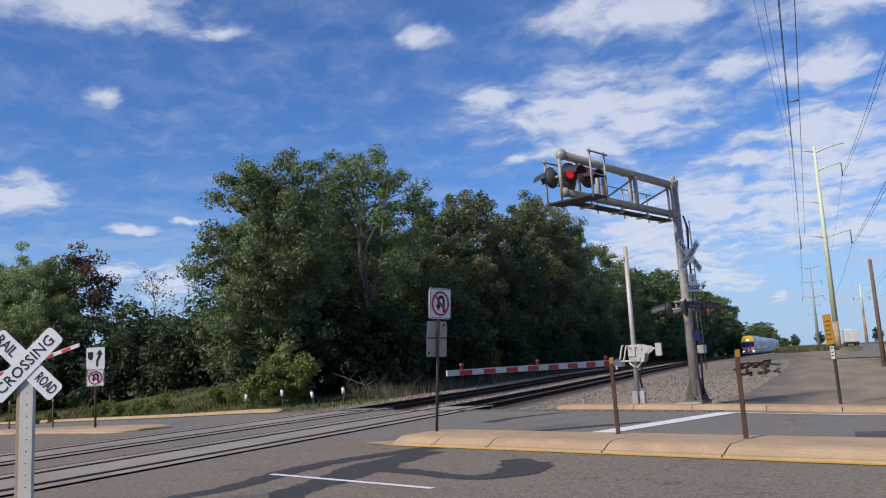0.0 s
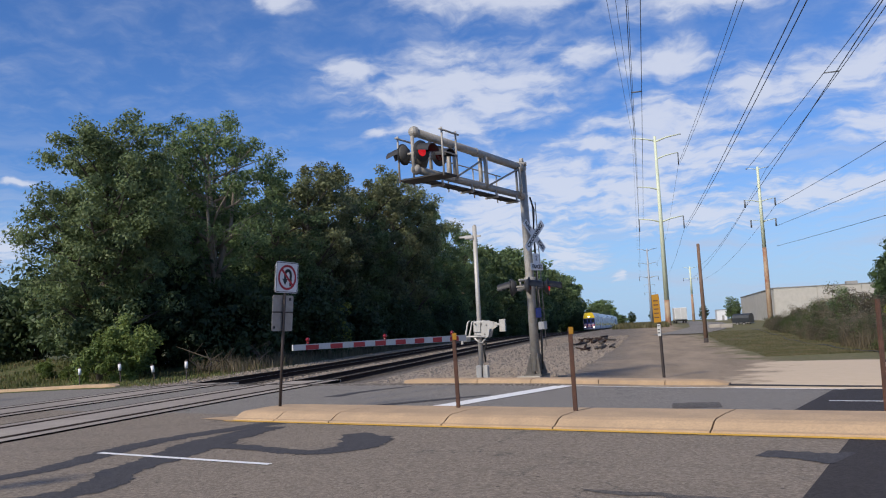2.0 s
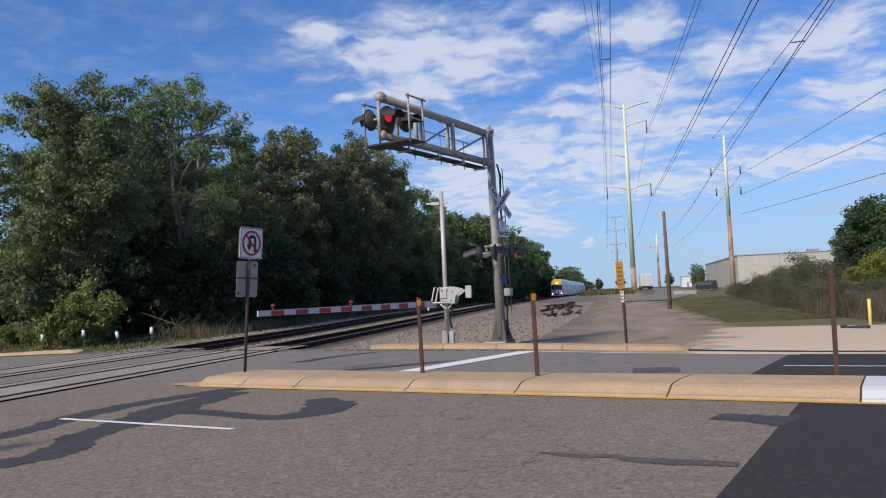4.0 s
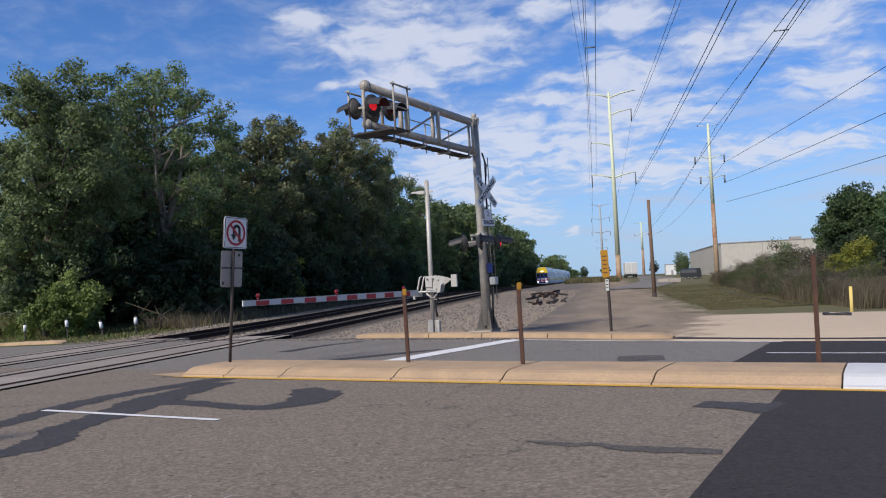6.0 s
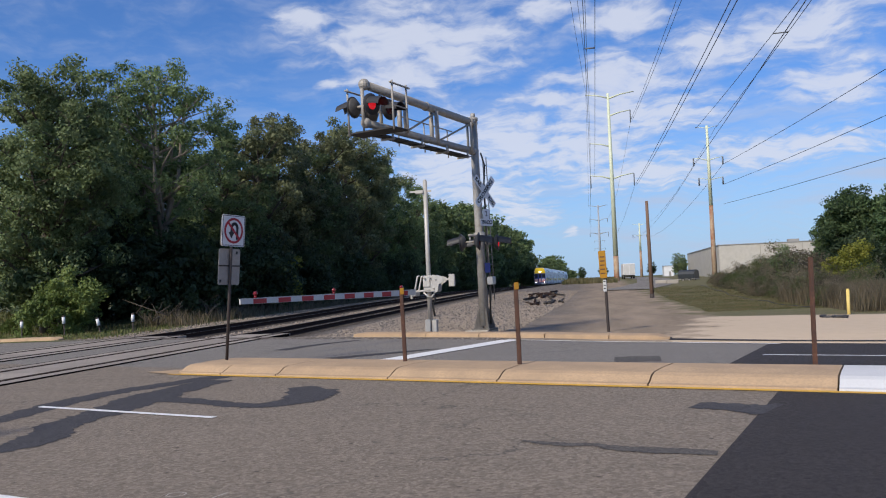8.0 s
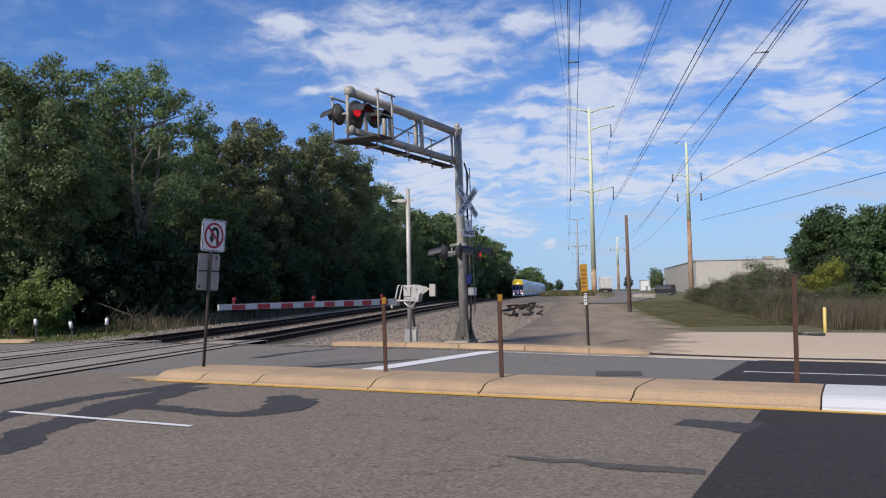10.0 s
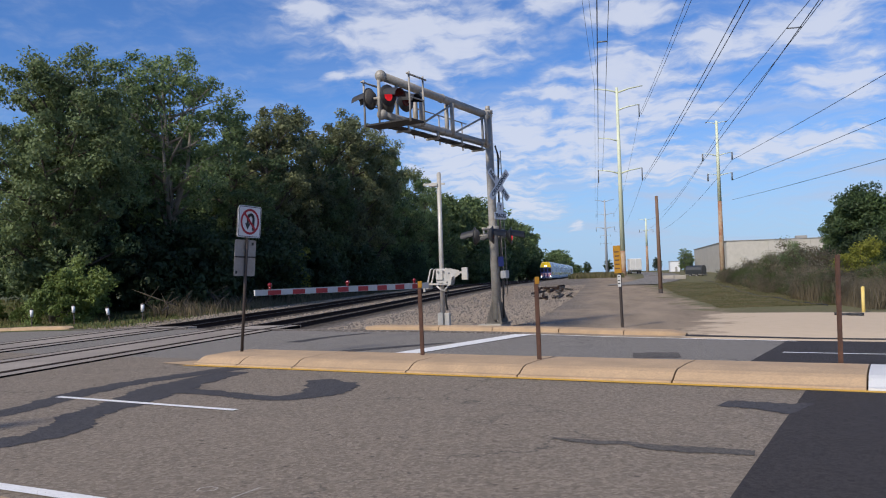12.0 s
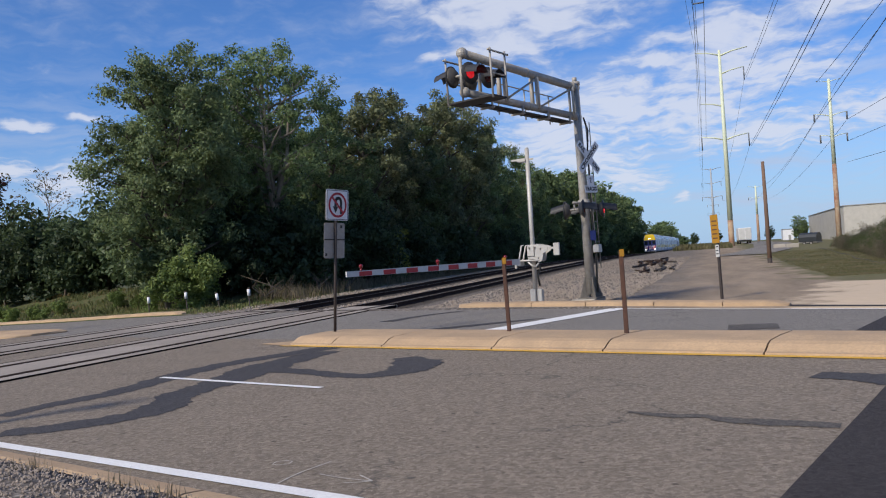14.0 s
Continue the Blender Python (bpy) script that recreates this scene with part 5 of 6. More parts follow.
WIRES = [
         ((10.15, 130.0, 31.00), (8.44, -140.0, 31.00), 5.06, 0.022),
         ((10.75, 130.0, 30.90), (9.35, -140.0, 30.90), 5.06, 0.022),
         ((10.45, 130.0, 22.70), (13.74, -140.0, 22.70), 3.70, 0.022),
         ((10.25, 130.0, 17.60), (13.70, -140.0, 17.60), 2.99, 0.022),
         ((10.90, 130.0, 17.60), (14.15, -140.0, 17.60), 2.99, 0.022),
         ((16.85, 130.0, 26.00), (22.62, -140.0, 26.00), 4.42, 0.022),
         ((17.10, 130.0, 26.00), (23.46, -140.0, 26.00), 4.42, 0.022),
         ((16.95, 130.0, 15.70), (19.34, -140.0, 15.70), 2.52, 0.022),
         ((17.20, 130.0, 15.70), (19.73, -140.0, 15.70), 2.52, 0.022),
         ((23.30, 100.0, 18.90), (24.97, -110.0, 18.90), 2.26, 0.022),
         ((25.60, 100.0, 18.90), (20.57, -110.0, 18.90), 2.26, 0.022),
         ((22.70, 100.0, 14.30), (16.71, -110.0, 14.30), 1.29, 0.022),
         ((26.0, 100, 14.3), (35.15, 0, 15.2), 0.6, 0.022), ((25.9, 100, 11.9), (34.75, 0, 11.2), 0.5, 0.022), ((25.8, 100, 9.6), (34.4, 0, 7.7), 0.4, 0.022),
         ((10.15, 130, 31.0), (6.9, 300, 28.0), 3, 0.02), ((10.25, 130, 17.6), (7.0, 300, 18), 3, 0.02), ((10.45, 130, 22.7), (7.1, 300, 23), 3, 0.02), ((16.85, 130, 26), (13.5, 300, 23), 3, 0.02), ((16.95, 130, 15.7), (13.6, 300, 16.5), 3, 0.02),
         ((26, 100, 14.3), (24.5, 250, 13.2), 2, 0.02), ((22.7, 100, 14.3), (20.5, 250, 13.2), 2, 0.02), ((25.5, 100, 18.9), (24.5, 250, 17.2), 2, 0.02)]
for a, b_, s, r in WIRES:
    bm = bmesh.new()
    sag_wire(bm, a, b_, s, r)
    tagged(mesh_ob("overhead_wire", bm, M["wire"]), "thin dark overhead power wire sagging between poles", "wire", "power line wires")
for (x0, x1, y, z) in ((11.28, 11.88, 49, 15.09), (23.63, 24.59, 58, 17.45)):
    bm = bmesh.new()
    tube(bm, (x0, y, z), (x1, y, z), 0.045, seg=6)
    tagged(mesh_ob("wire_spacer", bm, M["insul"]), "dark spacer rod between overhead wires", "wire spacer")

wp = thing("wooden_pole", "bare brown wooden utility pole at the edge of the grass", "utility pole", pose(15.1, 62.0, -0.25, 0, -0.4, 0))
bm = bmesh.new()
tube(bm, (0, 0, -0.3), (0, 0, 7.3), 0.16, 0.11, 12)
part("shaft", bm, M["wood_pole"], wp)
bm = bmesh.new()
tube(bm, (0, 0, -0.3), (0, 0, 0.5), 0.165, 0.162, 12)
part("dark_foot", bm, M["post_brown"], wp)

# ---- warehouse and vehicles ----
wh = thing("warehouse", "long low warehouse of pale concrete panels", "warehouse", pose(29.0, 130, 0))
for k in range(17):
    bm = bmesh.new()
    if k < 9:
        box(bm, (3.0 + 6.0 * k, 0.15, 2.85), (5.96, 0.3, 5.7))
    else:
        box(bm, (0.15, 3.3 + 6.0 * (k - 9), 2.85), (0.3, 5.96, 5.7))
    part("wall_panel", bm, M["wall_concrete"], wh)
bm = bmesh.new()
box(bm, (27.2, 24.2, 5.55), (54, 48, 0.12))
part("roof", bm, M["wall_trim"], wh)
bm = bmesh.new()
box(bm, (27.0, 0.12, 5.76), (54.3, 0.42, 0.12))
box(bm, (0.12, 24.2, 5.76), (0.42, 48, 0.12))
part("coping", bm, M["wall_trim"], wh, "grey metal coping")
for x, w, h in ((9.0, 3.0, 3.2), (24, 3.4, 3.4)):
    bm = bmesh.new()
    box(bm, (x, -0.02, h / 2), (w, 0.06, h))
    part("dock_door", bm, M["wall_trim"], wh)
for x, y, z in ((12, 6, 6.0), (17.5, 8, 6.0)):
    bm = bmesh.new()
    box(bm, (x, y, z), (1.6, 1.2, 0.8), bevel=0.05)
    part("roof_unit", bm, M["wall_trim"], wh)
sh = thing("white_shed", "small white flat-roofed building far off", "building", Matrix.LocRotScale((27.6, 215, 0.9), None, (0.34, 0.7, 0.62)))
bm = bmesh.new()
box(bm, (0, 0, 2.3), (7, 8, 4.6))
part("wall", bm, M["veh_white"], sh)
bm = bmesh.new()
box(bm, (0, 0, 4.65), (7.3, 8.3, 0.2))
part("roof", bm, M["wall_trim"], sh)
bm = bmesh.new()
box(bm, (0.8, -4.02, 1.2), (1.6, 0.06, 2.3))
part("door", bm, M["wall_trim"], sh)
bm = bmesh.new()
pts = [(13.5, 82), (16.0, 92), (18.5, 110), (19.5, 140), (19, 200), (18, 300)]
prev = None
for i, (x, y) in enumerate(pts):
    row = [bm.verts.new((x + dx, y, z_ground(*to_uv(x + dx, y)) + 0.06)) for dx in (-2.6, 2.6)]
    if prev:
        bm.faces.new((prev[0], prev[1], row[1], row[0]))
    prev = row
tagged(mesh_ob("side_road", bm, M["asphalt_far"]), "narrow grey side road along the power line", "road", kind="structure")


def wheel(parent, x, y, z, r, w, name="wheel"):
    bm = bmesh.new()
    tube(bm, (x - w / 2, y, z), (x + w / 2, y, z), r, seg=18)
    wob = part(name, bm, M["tyre"], parent)
    bm = bmesh.new()
    tube(bm, (x - w / 2 - 0.01, y, z), (x + w / 2 + 0.01, y, z), r * 0.55, seg=14)
    part("rim", bm, M["galv"], wob)


tr = thing("box_truck", "white box truck parked on the side road", "truck", pose(16.4, 165, 0.98, 0, 0, 4))
bm = bmesh.new()
box(bm, (0, 1.5, 1.95), (2.3, 5.0, 2.3), bevel=0.05)
part("cargo_box", bm, M["veh_white"], tr)
bm = bmesh.new()
box(bm, (0, -1.05, 0.62), (2.2, 0.1, 0.25))
box(bm, (0, 2.0, 0.68), (1.0, 6.4, 0.22))
part("chassis", bm, M["train_under"], tr)
bm = bmesh.new()
box(bm, (0, 4.9, 1.35), (2.0, 1.7, 1.5), bevel=0.12)
part("cab", bm, M["veh_white"], tr)
for x in (-0.9, 0.9):
    for y in (0.1, 4.6):
        wheel(tr, x, y, 0.42, 0.42, 0.28)
bm = bmesh.new()
for x in (-0.55, 0.55):
    box(bm, (x, -1.01, 1.95), (1.02, 0.03, 2.1))
part("rear_door", bm, M["arm_white"], tr)
dk = thing("covered_trailer", "dark round-topped covered trailer with pale wheels", "trailer", Matrix.LocRotScale((22.9, 115, 0.45), Euler((0, 0, radians(62))), (0.86, 0.86, 0.9)))
bm = bmesh.new()
prof = [(-1.0, 0.55), (1.0, 0.55), (1.02, 1.2), (0.85, 1.62), (0.4, 1.85), (-0.4, 1.85), (-0.85, 1.62), (-1.02, 1.2)]
r0 = [bm.verts.new((x, -1.3, z)) for x, z in prof]
r1 = [bm.verts.new((x, 1.3, z)) for x, z in prof]
for i in range(8):
    bm.faces.new((r0[i], r0[(i + 1) % 8], r1[(i + 1) % 8], r1[i]))
bm.faces.new(r0[::-1])
bm.faces.new(r1)
part("cover", bm, M["veh_dark"], dk)
bm = bmesh.new()
box(bm, (0, 0, 0.48), (1.9, 2.9, 0.12))
part("chassis", bm, M["galv"], dk)
for x in (-0.95, 0.95):
    for y in (-0.5, 0.5):
        wheel(dk, x, y, 0.3, 0.3, 0.2)
for k, (x, y) in enumerate(((18.3, 101), (19.5, 99))):
    bm = bmesh.new()
    box(bm, (0, 0, 0.25), (1.3, 0.5, 0.5), bevel=0.06)
    ob = mesh_ob("concrete_block", bm, M["concrete"])
    ob.matrix_world = pose(x, y, z_ground(*to_uv(x, y)) - 0.02, 0, 0, 8 * k)
    tagged(ob, "pale concrete barrier block on the grass edge", "barrier")

# heap of old rails beside the track
rnd = random.Random(8)
heap = thing("rail_heap", "heap of old rusty rails and ties on the gravel", "scrap heap", pose(7.0, 66, 0))
for k in range(34):
    y = rnd.uniform(-9, 17)
    x = rnd.uniform(-1.6, 1.4) - 0.06 * y
    zz = z_ground(*to_uv(7.0 + x, 66 + y)) + 0.04 + rnd.uniform(0, 0.09)
    bm = bmesh.new()
    ln = rnd.uniform(3.5, 8.0)
    box(bm, (0, 0, 0), (rnd.uniform(0.08, 0.18), ln, rnd.uniform(0.08, 0.15)))
    ob = part("scrap_rail" if k % 3 else "scrap_tie", bm, M["rail_side"] if k % 3 else M["tie"], heap)
    ob.matrix_basis = pose(x, y, zz, rnd.uniform(-0.4, 0.4), 0, rnd.uniform(-4, 12))

# ---- train ----


def train_car(y_front, lead, loco=False):
    length = 25.4 if not loco else 20.5
    x0, z0 = (RAILS[2] + RAILS[3]) / 2, z_rail(y_front + 12) + 0.02
    th = thing("locomotive" if loco else ("cab_car" if lead else "passenger_car"),
               ("white and blue diesel locomotive at the end of the train" if loco else
                ("bilevel cab car with yellow nose, blue face and lit headlights" if lead else "white bilevel passenger car with yellow and blue bands")),
               "train", pose(x0, y_front, z0), "commuter train")
    bm = bmesh.new()
    prof = [(-1.42, 0.45), (1.42, 0.45), (1.5, 0.7), (1.5, 3.7), (1.12, 4.62), (0.85, 4.82), (-0.85, 4.82), (-1.12, 4.62), (-1.5, 3.7), (-1.5, 0.7)]
    if loco:
        prof = [(-1.42, 1.1), (1.42, 1.1), (1.5, 1.3), (1.5, 3.6), (1.2, 4.4), (0.9, 4.6), (-0.9, 4.6), (-1.2, 4.4), (-1.5, 3.6), (-1.5, 1.3)]
    ys = [0.25, 0.6, length * 0.5, length - 0.4, length - 0.1] if not lead else [0.0, 0.12, 0.7, length * 0.5, length - 0.1]
    rings = []
    for i, y in enumerate(ys):
        k = 0.96 if i == 0 else 1.0
        rings.append([bm.verts.new((x * k, y, 0.45 + (z - 0.45) * (0.99 if i == 0 else 1.0))) for x, z in prof])
    for a, b_ in zip(rings, rings[1:]):
        for i in range(len(prof)):
            bm.faces.new((a[i], a[(i + 1) % len(prof)], b_[(i + 1) % len(prof)], b_[i]))
    bm.faces.new(rings[0][::-1])
    bm.faces.new(rings[-1])
    part("body", bm, M["train_white"], th)
    if loco:
        bm = bmesh.new()
        for s in (-1, 1):
            box(bm, (s * 1.505, length * 0.35, 2.6), (0.02, length * 0.55, 1.6))
        part("side_band", bm, M["train_blue"], th)
    else:
        bm = bmesh.new()
        for s in (-1, 1):
            box(bm, (s * 1.506, length / 2, 1.75), (0.02, length - 2.5, 0.75))
        part("yellow_band", bm, M["train_yellow"], th)
        for s in (-1, 1):
            for dy in (5.2, length - 5.2):
                bm = bmesh.new()
                box(bm, (s * 1.51, dy, 1.55), (0.02, 1.3, 2.0))
                part("side_door", bm, M["train_blue"], th)
        for s in (-1, 1):
            for row_z, tilt, xx, n_w in ((3.98, 22.5, 1.39, 9), (1.78, 0, 1.52, 7), (2.85, 0, 1.512, 3)):
                for k in range(n_w):
                    bm = bmesh.new()
                    yy = length / 2 + (k - (n_w - 1) / 2) * (1.55 if n_w > 3 else 8.0)
                    box(bm, (s * xx, yy, row_z), (0.03, 1.0, 0.62), pose(0, 0, 0, 0, -s * tilt, 0).to_3x3())
                    part("window", bm, M["glass"], th)
    bm = bmesh.new()
    for yy in (3.4, length - 3.4):
        box(bm, (0, yy, 0.5), (2.3, 2.9, 0.4))
        for dy in (-1.25, 1.25):
            for s in (-0.7525, 0.7525):
                tube(bm, (s - 0.06, yy + dy, 0.45), (s + 0.06, yy + dy, 0.45), 0.45, seg=16)
    box(bm, (0, length / 2, 0.52), (2.5, length - 11, 0.5))
    part("bogie", bm, M["train_under"], th)
    if lead:
        bm = bmesh.new()
        plate(bm, [(-1.44, 3.35), (1.44, 3.35), (1.44, 3.7), (1.08, 4.6), (0.8, 4.8), (-0.8, 4.8), (-1.08, 4.6), (-1.44, 3.7)], 0.1, pose(0, -0.04, 0))
        part("nose_cap", bm, M["train_yellow"], th, "yellow upper nose")
        bm = bmesh.new()
        box(bm, (0, -0.02, 2.0), (2.88, 0.08, 2.68), bevel=0.02)
        part("face", bm, M["train_blue"], th, "dark blue face")
        for x, w in ((-0.95, 0.7), (0, 0.62), (0.95, 0.7)):
            bm = bmesh.new()
            box(bm, (x, -0.07, 2.7), (w, 0.03, 0.95), bevel=0.01)
            part("windscreen", bm, M["glass"], th)
            bm = bmesh.new()
            for k in range(4):
                box(bm, (x - w / 2 + w * (k + 0.5) / 4, -0.075, 1.45), (w / 8, 0.02, 0.85), pose(0, 0, 0, 0, 22 if x > 0 else -22, 0).to_3x3())
            part("warning_stripe", bm, M["train_red"], th, "red slanted warning stripes")
            bm = bmesh.new()
            box(bm, (x, -0.066, 1.45), (w, 0.012, 0.95))
            part("warning_panel", bm, M["sign_white"], th)
        for x, z in ((-0.16, 3.75), (0.16, 3.75), (-1.15, 1.0), (1.15, 1.0)):
            bm = bmesh.new()
            tube(bm, (x, -0.1, z), (x, -0.13, z), 0.13, seg=14)
            part("headlight", bm, M["headlight"], th, "lit headlight")
        bm = bmesh.new()
        box(bm, (0, -0.25, 0.35), (2.6, 0.35, 0.35), bevel=0.05)
        part("plough", bm, M["train_under"], th)


TRAIN_Y = 214.0
train_car(TRAIN_Y, True)
for k in range(1, 4):
    train_car(TRAIN_Y + 26.0 * k, False)
train_car(TRAIN_Y + 26.0 * 4, False, True)

# ---- trees ----


def leaf_mesh(name, centres, radii, per, size, rs, material, flat=0.75):
    """Many small leaf blades gathered round the centres."""
    n = len(centres) * per
    c = np.repeat(np.array(centres), per, axis=0)
    r = np.repeat(np.array(radii), per)[:, None]
    d = rs.normal(size=(n, 3))
    d /= np.linalg.norm(d, axis=1)[:, None]
    d[:, 2] *= flat
    p = c + d * r * (rs.rand(n, 1) ** 0.42)
    nrm = d * 0.75 + rs.normal(size=(n, 3)) * 0.52 + np.array([0, 0, 0.30])
    nrm /= np.linalg.norm(nrm, axis=1)[:, None]
    a = np.cross(nrm, rs.normal(size=(n, 3)))
    a /= np.linalg.norm(a, axis=1)[:, None]
    b = np.cross(nrm, a)
    s = (size * (0.6 + 0.8 * rs.rand(n)))[:, None]
    droop = nrm * s * 0.18
    v = np.stack([p - a * s, p + b * s * 0.55 + droop, p + a * s * 1.1 - droop, p - b * s * 0.55 + droop], axis=1).reshape(-1, 3)
    me = bpy.data.meshes.new(name)
    me.vertices.add(4 * n)
    me.vertices.foreach_set("co", v.ravel())
    me.loops.add(4 * n)
    me.loops.foreach_set("vertex_index", np.arange(4 * n))
    me.polygons.add(n)
    me.polygons.foreach_set("loop_start", np.arange(n) * 4)
    me.update(calc_edges=True)
    me.materials.append(material)
    return me


def make_tree(label, seed, h, rad, clear, n_limb, per, size, leaf, bark="bark", group="woodland trees", clump=1.0, category="tree", name="tree", trunk_r=None, forks=0):
    rs = np.random.RandomState(seed)
    rnd_ = random.Random(seed)
    th = thing(name, label, category, pose(0, 0, 0), group)
    bm = bmesh.new()
    tips, rads = [], []
    r0 = trunk_r or h * 0.018
    lean = Vector((rnd_.uniform(-0.06, 0.06), rnd_.uniform(-0.06, 0.06), 1))
    spine = [Vector((0, 0, -0.4))]
    for i in range(1, 9):
        t = i / 8
        spine.append(Vector((lean.x * h * t + rnd_.uniform(-0.12, 0.12), lean.y * h * t + rnd_.uniform(-0.12, 0.12), h * 0.93 * t)))
    pipe(bm, spine, [r0 * (1.25 - 1.12 * i / 8) for i in range(9)], 8)
    for k in range(forks):
        s = spine[2].lerp(spine[3], k / max(1, forks))
        a = 1.2 + k * 1.7
        e = s + Vector((math.cos(a) * rad * 0.42, math.sin(a) * rad * 0.42, h * rnd_.uniform(0.42, 0.58)))
        pipe(bm, [s, s.lerp(e, 0.4) + Vector((math.cos(a) * 0.35, math.sin(a) * 0.35, 0)), s.lerp(e, 0.75), e], [r0 * 0.7, r0 * 0.5, r0 * 0.3, r0 * 0.1], 7)
        tips.append(tuple(e))
        rads.append(clump)
    for k in range(n_limb):
        t = clear + (0.92 - clear) * (k + rnd_.random() * 0.7) / n_limb
        s = spine[min(7, int(t * 8))].lerp(spine[min(8, int(t * 8) + 1)], t * 8 - int(t * 8))
        ang = k * 2.4 + rnd_.uniform(-0.5, 0.5)
        q = (t - clear) / (1 - clear)
        env = rad * max(0.25, math.sin(math.pi * min(1.0, 0.18 + 0.80 * q)) ** 0.8) * rnd_.uniform(0.75, 1.04)
        rise = h * (0.08 + 0.16 * rnd_.random()) * (1 - 0.35 * q)
        end = s + Vector((math.cos(ang) * env, math.sin(ang) * env, rise))
        mid = s.lerp(end, 0.5) + Vector((0, 0, -0.05 * env)) + Vector((rnd_.uniform(-0.3, 0.3), rnd_.uniform(-0.3, 0.3), rnd_.uniform(-0.2, 0.4)))
        rl = r0 * (0.5 - 0.3 * q)
        pipe(bm, [s, mid, end], [rl, rl * 0.6, rl * 0.15], 6)
        n_sub = max(3, int(env * 1.9))
        for j in range(n_sub):
            f = 0.25 + 0.75 * (j + rnd_.random()) / n_sub
            b0 = s.lerp(mid, f * 2) if f < 0.5 else mid.lerp(end, f * 2 - 1)
            off = Vector((max(-1.1, min(1.1, rnd_.gauss(0, 1))), max(-1.1, min(1.1, rnd_.gauss(0, 1))), max(-0.6, min(1.0, rnd_.gauss(0.25, 0.6))))) * (0.10 * rad + 0.55)
            e = b0 + off
            pipe(bm, [b0, b0.lerp(e, 0.55) + Vector((0, 0, 0.1)), e], [rl * 0.3, rl * 0.2, rl * 0.08], 4)
            tips.append(tuple(e))
            rads.append(clump * rnd_.uniform(0.5, 1.15))
        tips.append(tuple(end))
        rads.append(clump * rnd_.uniform(0.55, 1.0))
    tips.append(tuple(spine[-1]))
    rads.append(clump * 0.8)
    part("trunk", bm, M[bark], th, smooth=True)
    me = leaf_mesh("crown", tips, rads, per, size, rs, M[leaf])
    ob = new("crown", me)
    ob.parent = th
    return th


def put(th, x, y, s=1.0, rz=0.0, sz=None, dz=0.0):
    z = z_ground(*to_uv(x, y)) + dz
    m = Matrix.LocRotScale((x, y, z), Euler((0, 0, radians(rz))), (s, s, sz or s))
    return copy_thing(th, m)


rnd = random.Random(21)
t_big = make_tree("tall broad cottonwood with pale limbs and loose green crown", 1, 17.0, 4.3, 0.34, 30, 115, 0.10, "leaf", "bark_pale", clump=0.85, trunk_r=0.26, forks=5)
t_big.matrix_world = pose(-15.6, 48.0, 0.4, 0, 0, 20)
t_mid = make_tree("green leafy tree on the bank beside the tracks", 22, 14.2, 4.3, 0.05, 54, 160, 0.092, "leaf_bank", clump=0.86)
t_mid.matrix_world = pose(-18.0, 39.8, 0.1, 0, 0, 0)
t_row = make_tree("dark green tree in the wooded belt along the tracks", 3, 16.6, 4.2, 0.10, 30, 115, 0.125, "leaf", clump=0.95)
t_row.matrix_world = pose(-16.4, 58.0, 0.3, 0, 0, 0) @ Matrix.Diagonal((0.9, 0.9, 0.86, 1))
t_row2 = make_tree("olive green tree in the wooded belt along the tracks", 4, 17.8, 3.9, 0.12, 30, 115, 0.125, "leaf_mid", clump=0.92)
t_row2.matrix_world = pose(-16.6, 70.0, 0.3, 0, 0, 0) @ Matrix.Diagonal((1, 1, 1.03, 1))
# rear trees: their shade is put into the leaf colour
t_dark = make_tree("dense green tree behind others, shade put into its leaf colour", 5, 13.0, 5.0, 0.05, 22, 60, 0.22, "leaf_shaded", clump=1.45)
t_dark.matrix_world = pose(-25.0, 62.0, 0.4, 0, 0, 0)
t_far = make_tree("green tree far down the wooded belt", 16, 17.0, 5.2, 0.04, 22, 42, 0.32, "leaf", clump=1.7)
t_far.matrix_world = pose(-17.5, 141, 0.3) @ Matrix.Diagonal((1, 1, 0.98, 1))
put(t_mid, -20.0, 44.5, 0.95, 130, 0.98)
put(t_row, -20.5, 48.5, 0.85, 210, 0.92)
# the belt: place along the line, height of the crown
for x, yy, h in ((-16.2, 64.0, 16.0), (-16.8, 75.0, 17.6), (-15.8, 80.0, 18.4), (-16.6, 86.0, 20.6), (-16.0, 92.0, 19.4), (-16.8, 99.0, 20.2), (-16.2, 105.0, 20.6), (-16.8, 113.0, 19.8), (-15.8, 121.0, 19.8), (-16.4, 129.0, 17.6)):
    src, h0 = ((t_row2, 17.6), (t_row, 16.6))[int(yy) % 2]
    put(src, x, yy, rnd.uniform(1.0, 1.18), rnd.uniform(0, 360), h / h0)
for x, yy, h in ((-17, 150, 18.6), (-16, 158, 19.8), (-17, 167, 20.4), (-16, 177, 19.2), (-17, 188, 20.2), (-16, 200, 19.4), (-17, 212, 20.2), (-16, 225, 19.2), (-17, 238, 20.2), (-16.5, 252, 19.6), (-17, 265, 20.0), (-17, 280, 18.5), (-18, 296, 15.5)):
    put(t_far, x, yy, rnd.uniform(1.0, 1.2), rnd.uniform(0, 360), h / 17.4)
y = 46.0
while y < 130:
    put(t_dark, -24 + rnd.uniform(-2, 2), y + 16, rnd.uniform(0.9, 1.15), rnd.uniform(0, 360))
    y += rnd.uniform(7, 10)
for yy, h in ((395, 13.0), (415, 15.5), (435, 16.5), (458, 15.5), (480, 16.5), (510, 15.0), (545, 14.0), (590, 12.0), (650, 10.0)):
    put(t_far, -17 + rnd.uniform(-3, 2), yy, rnd.uniform(0.95, 1.3), rnd.uniform(0, 360), h / 17.4)

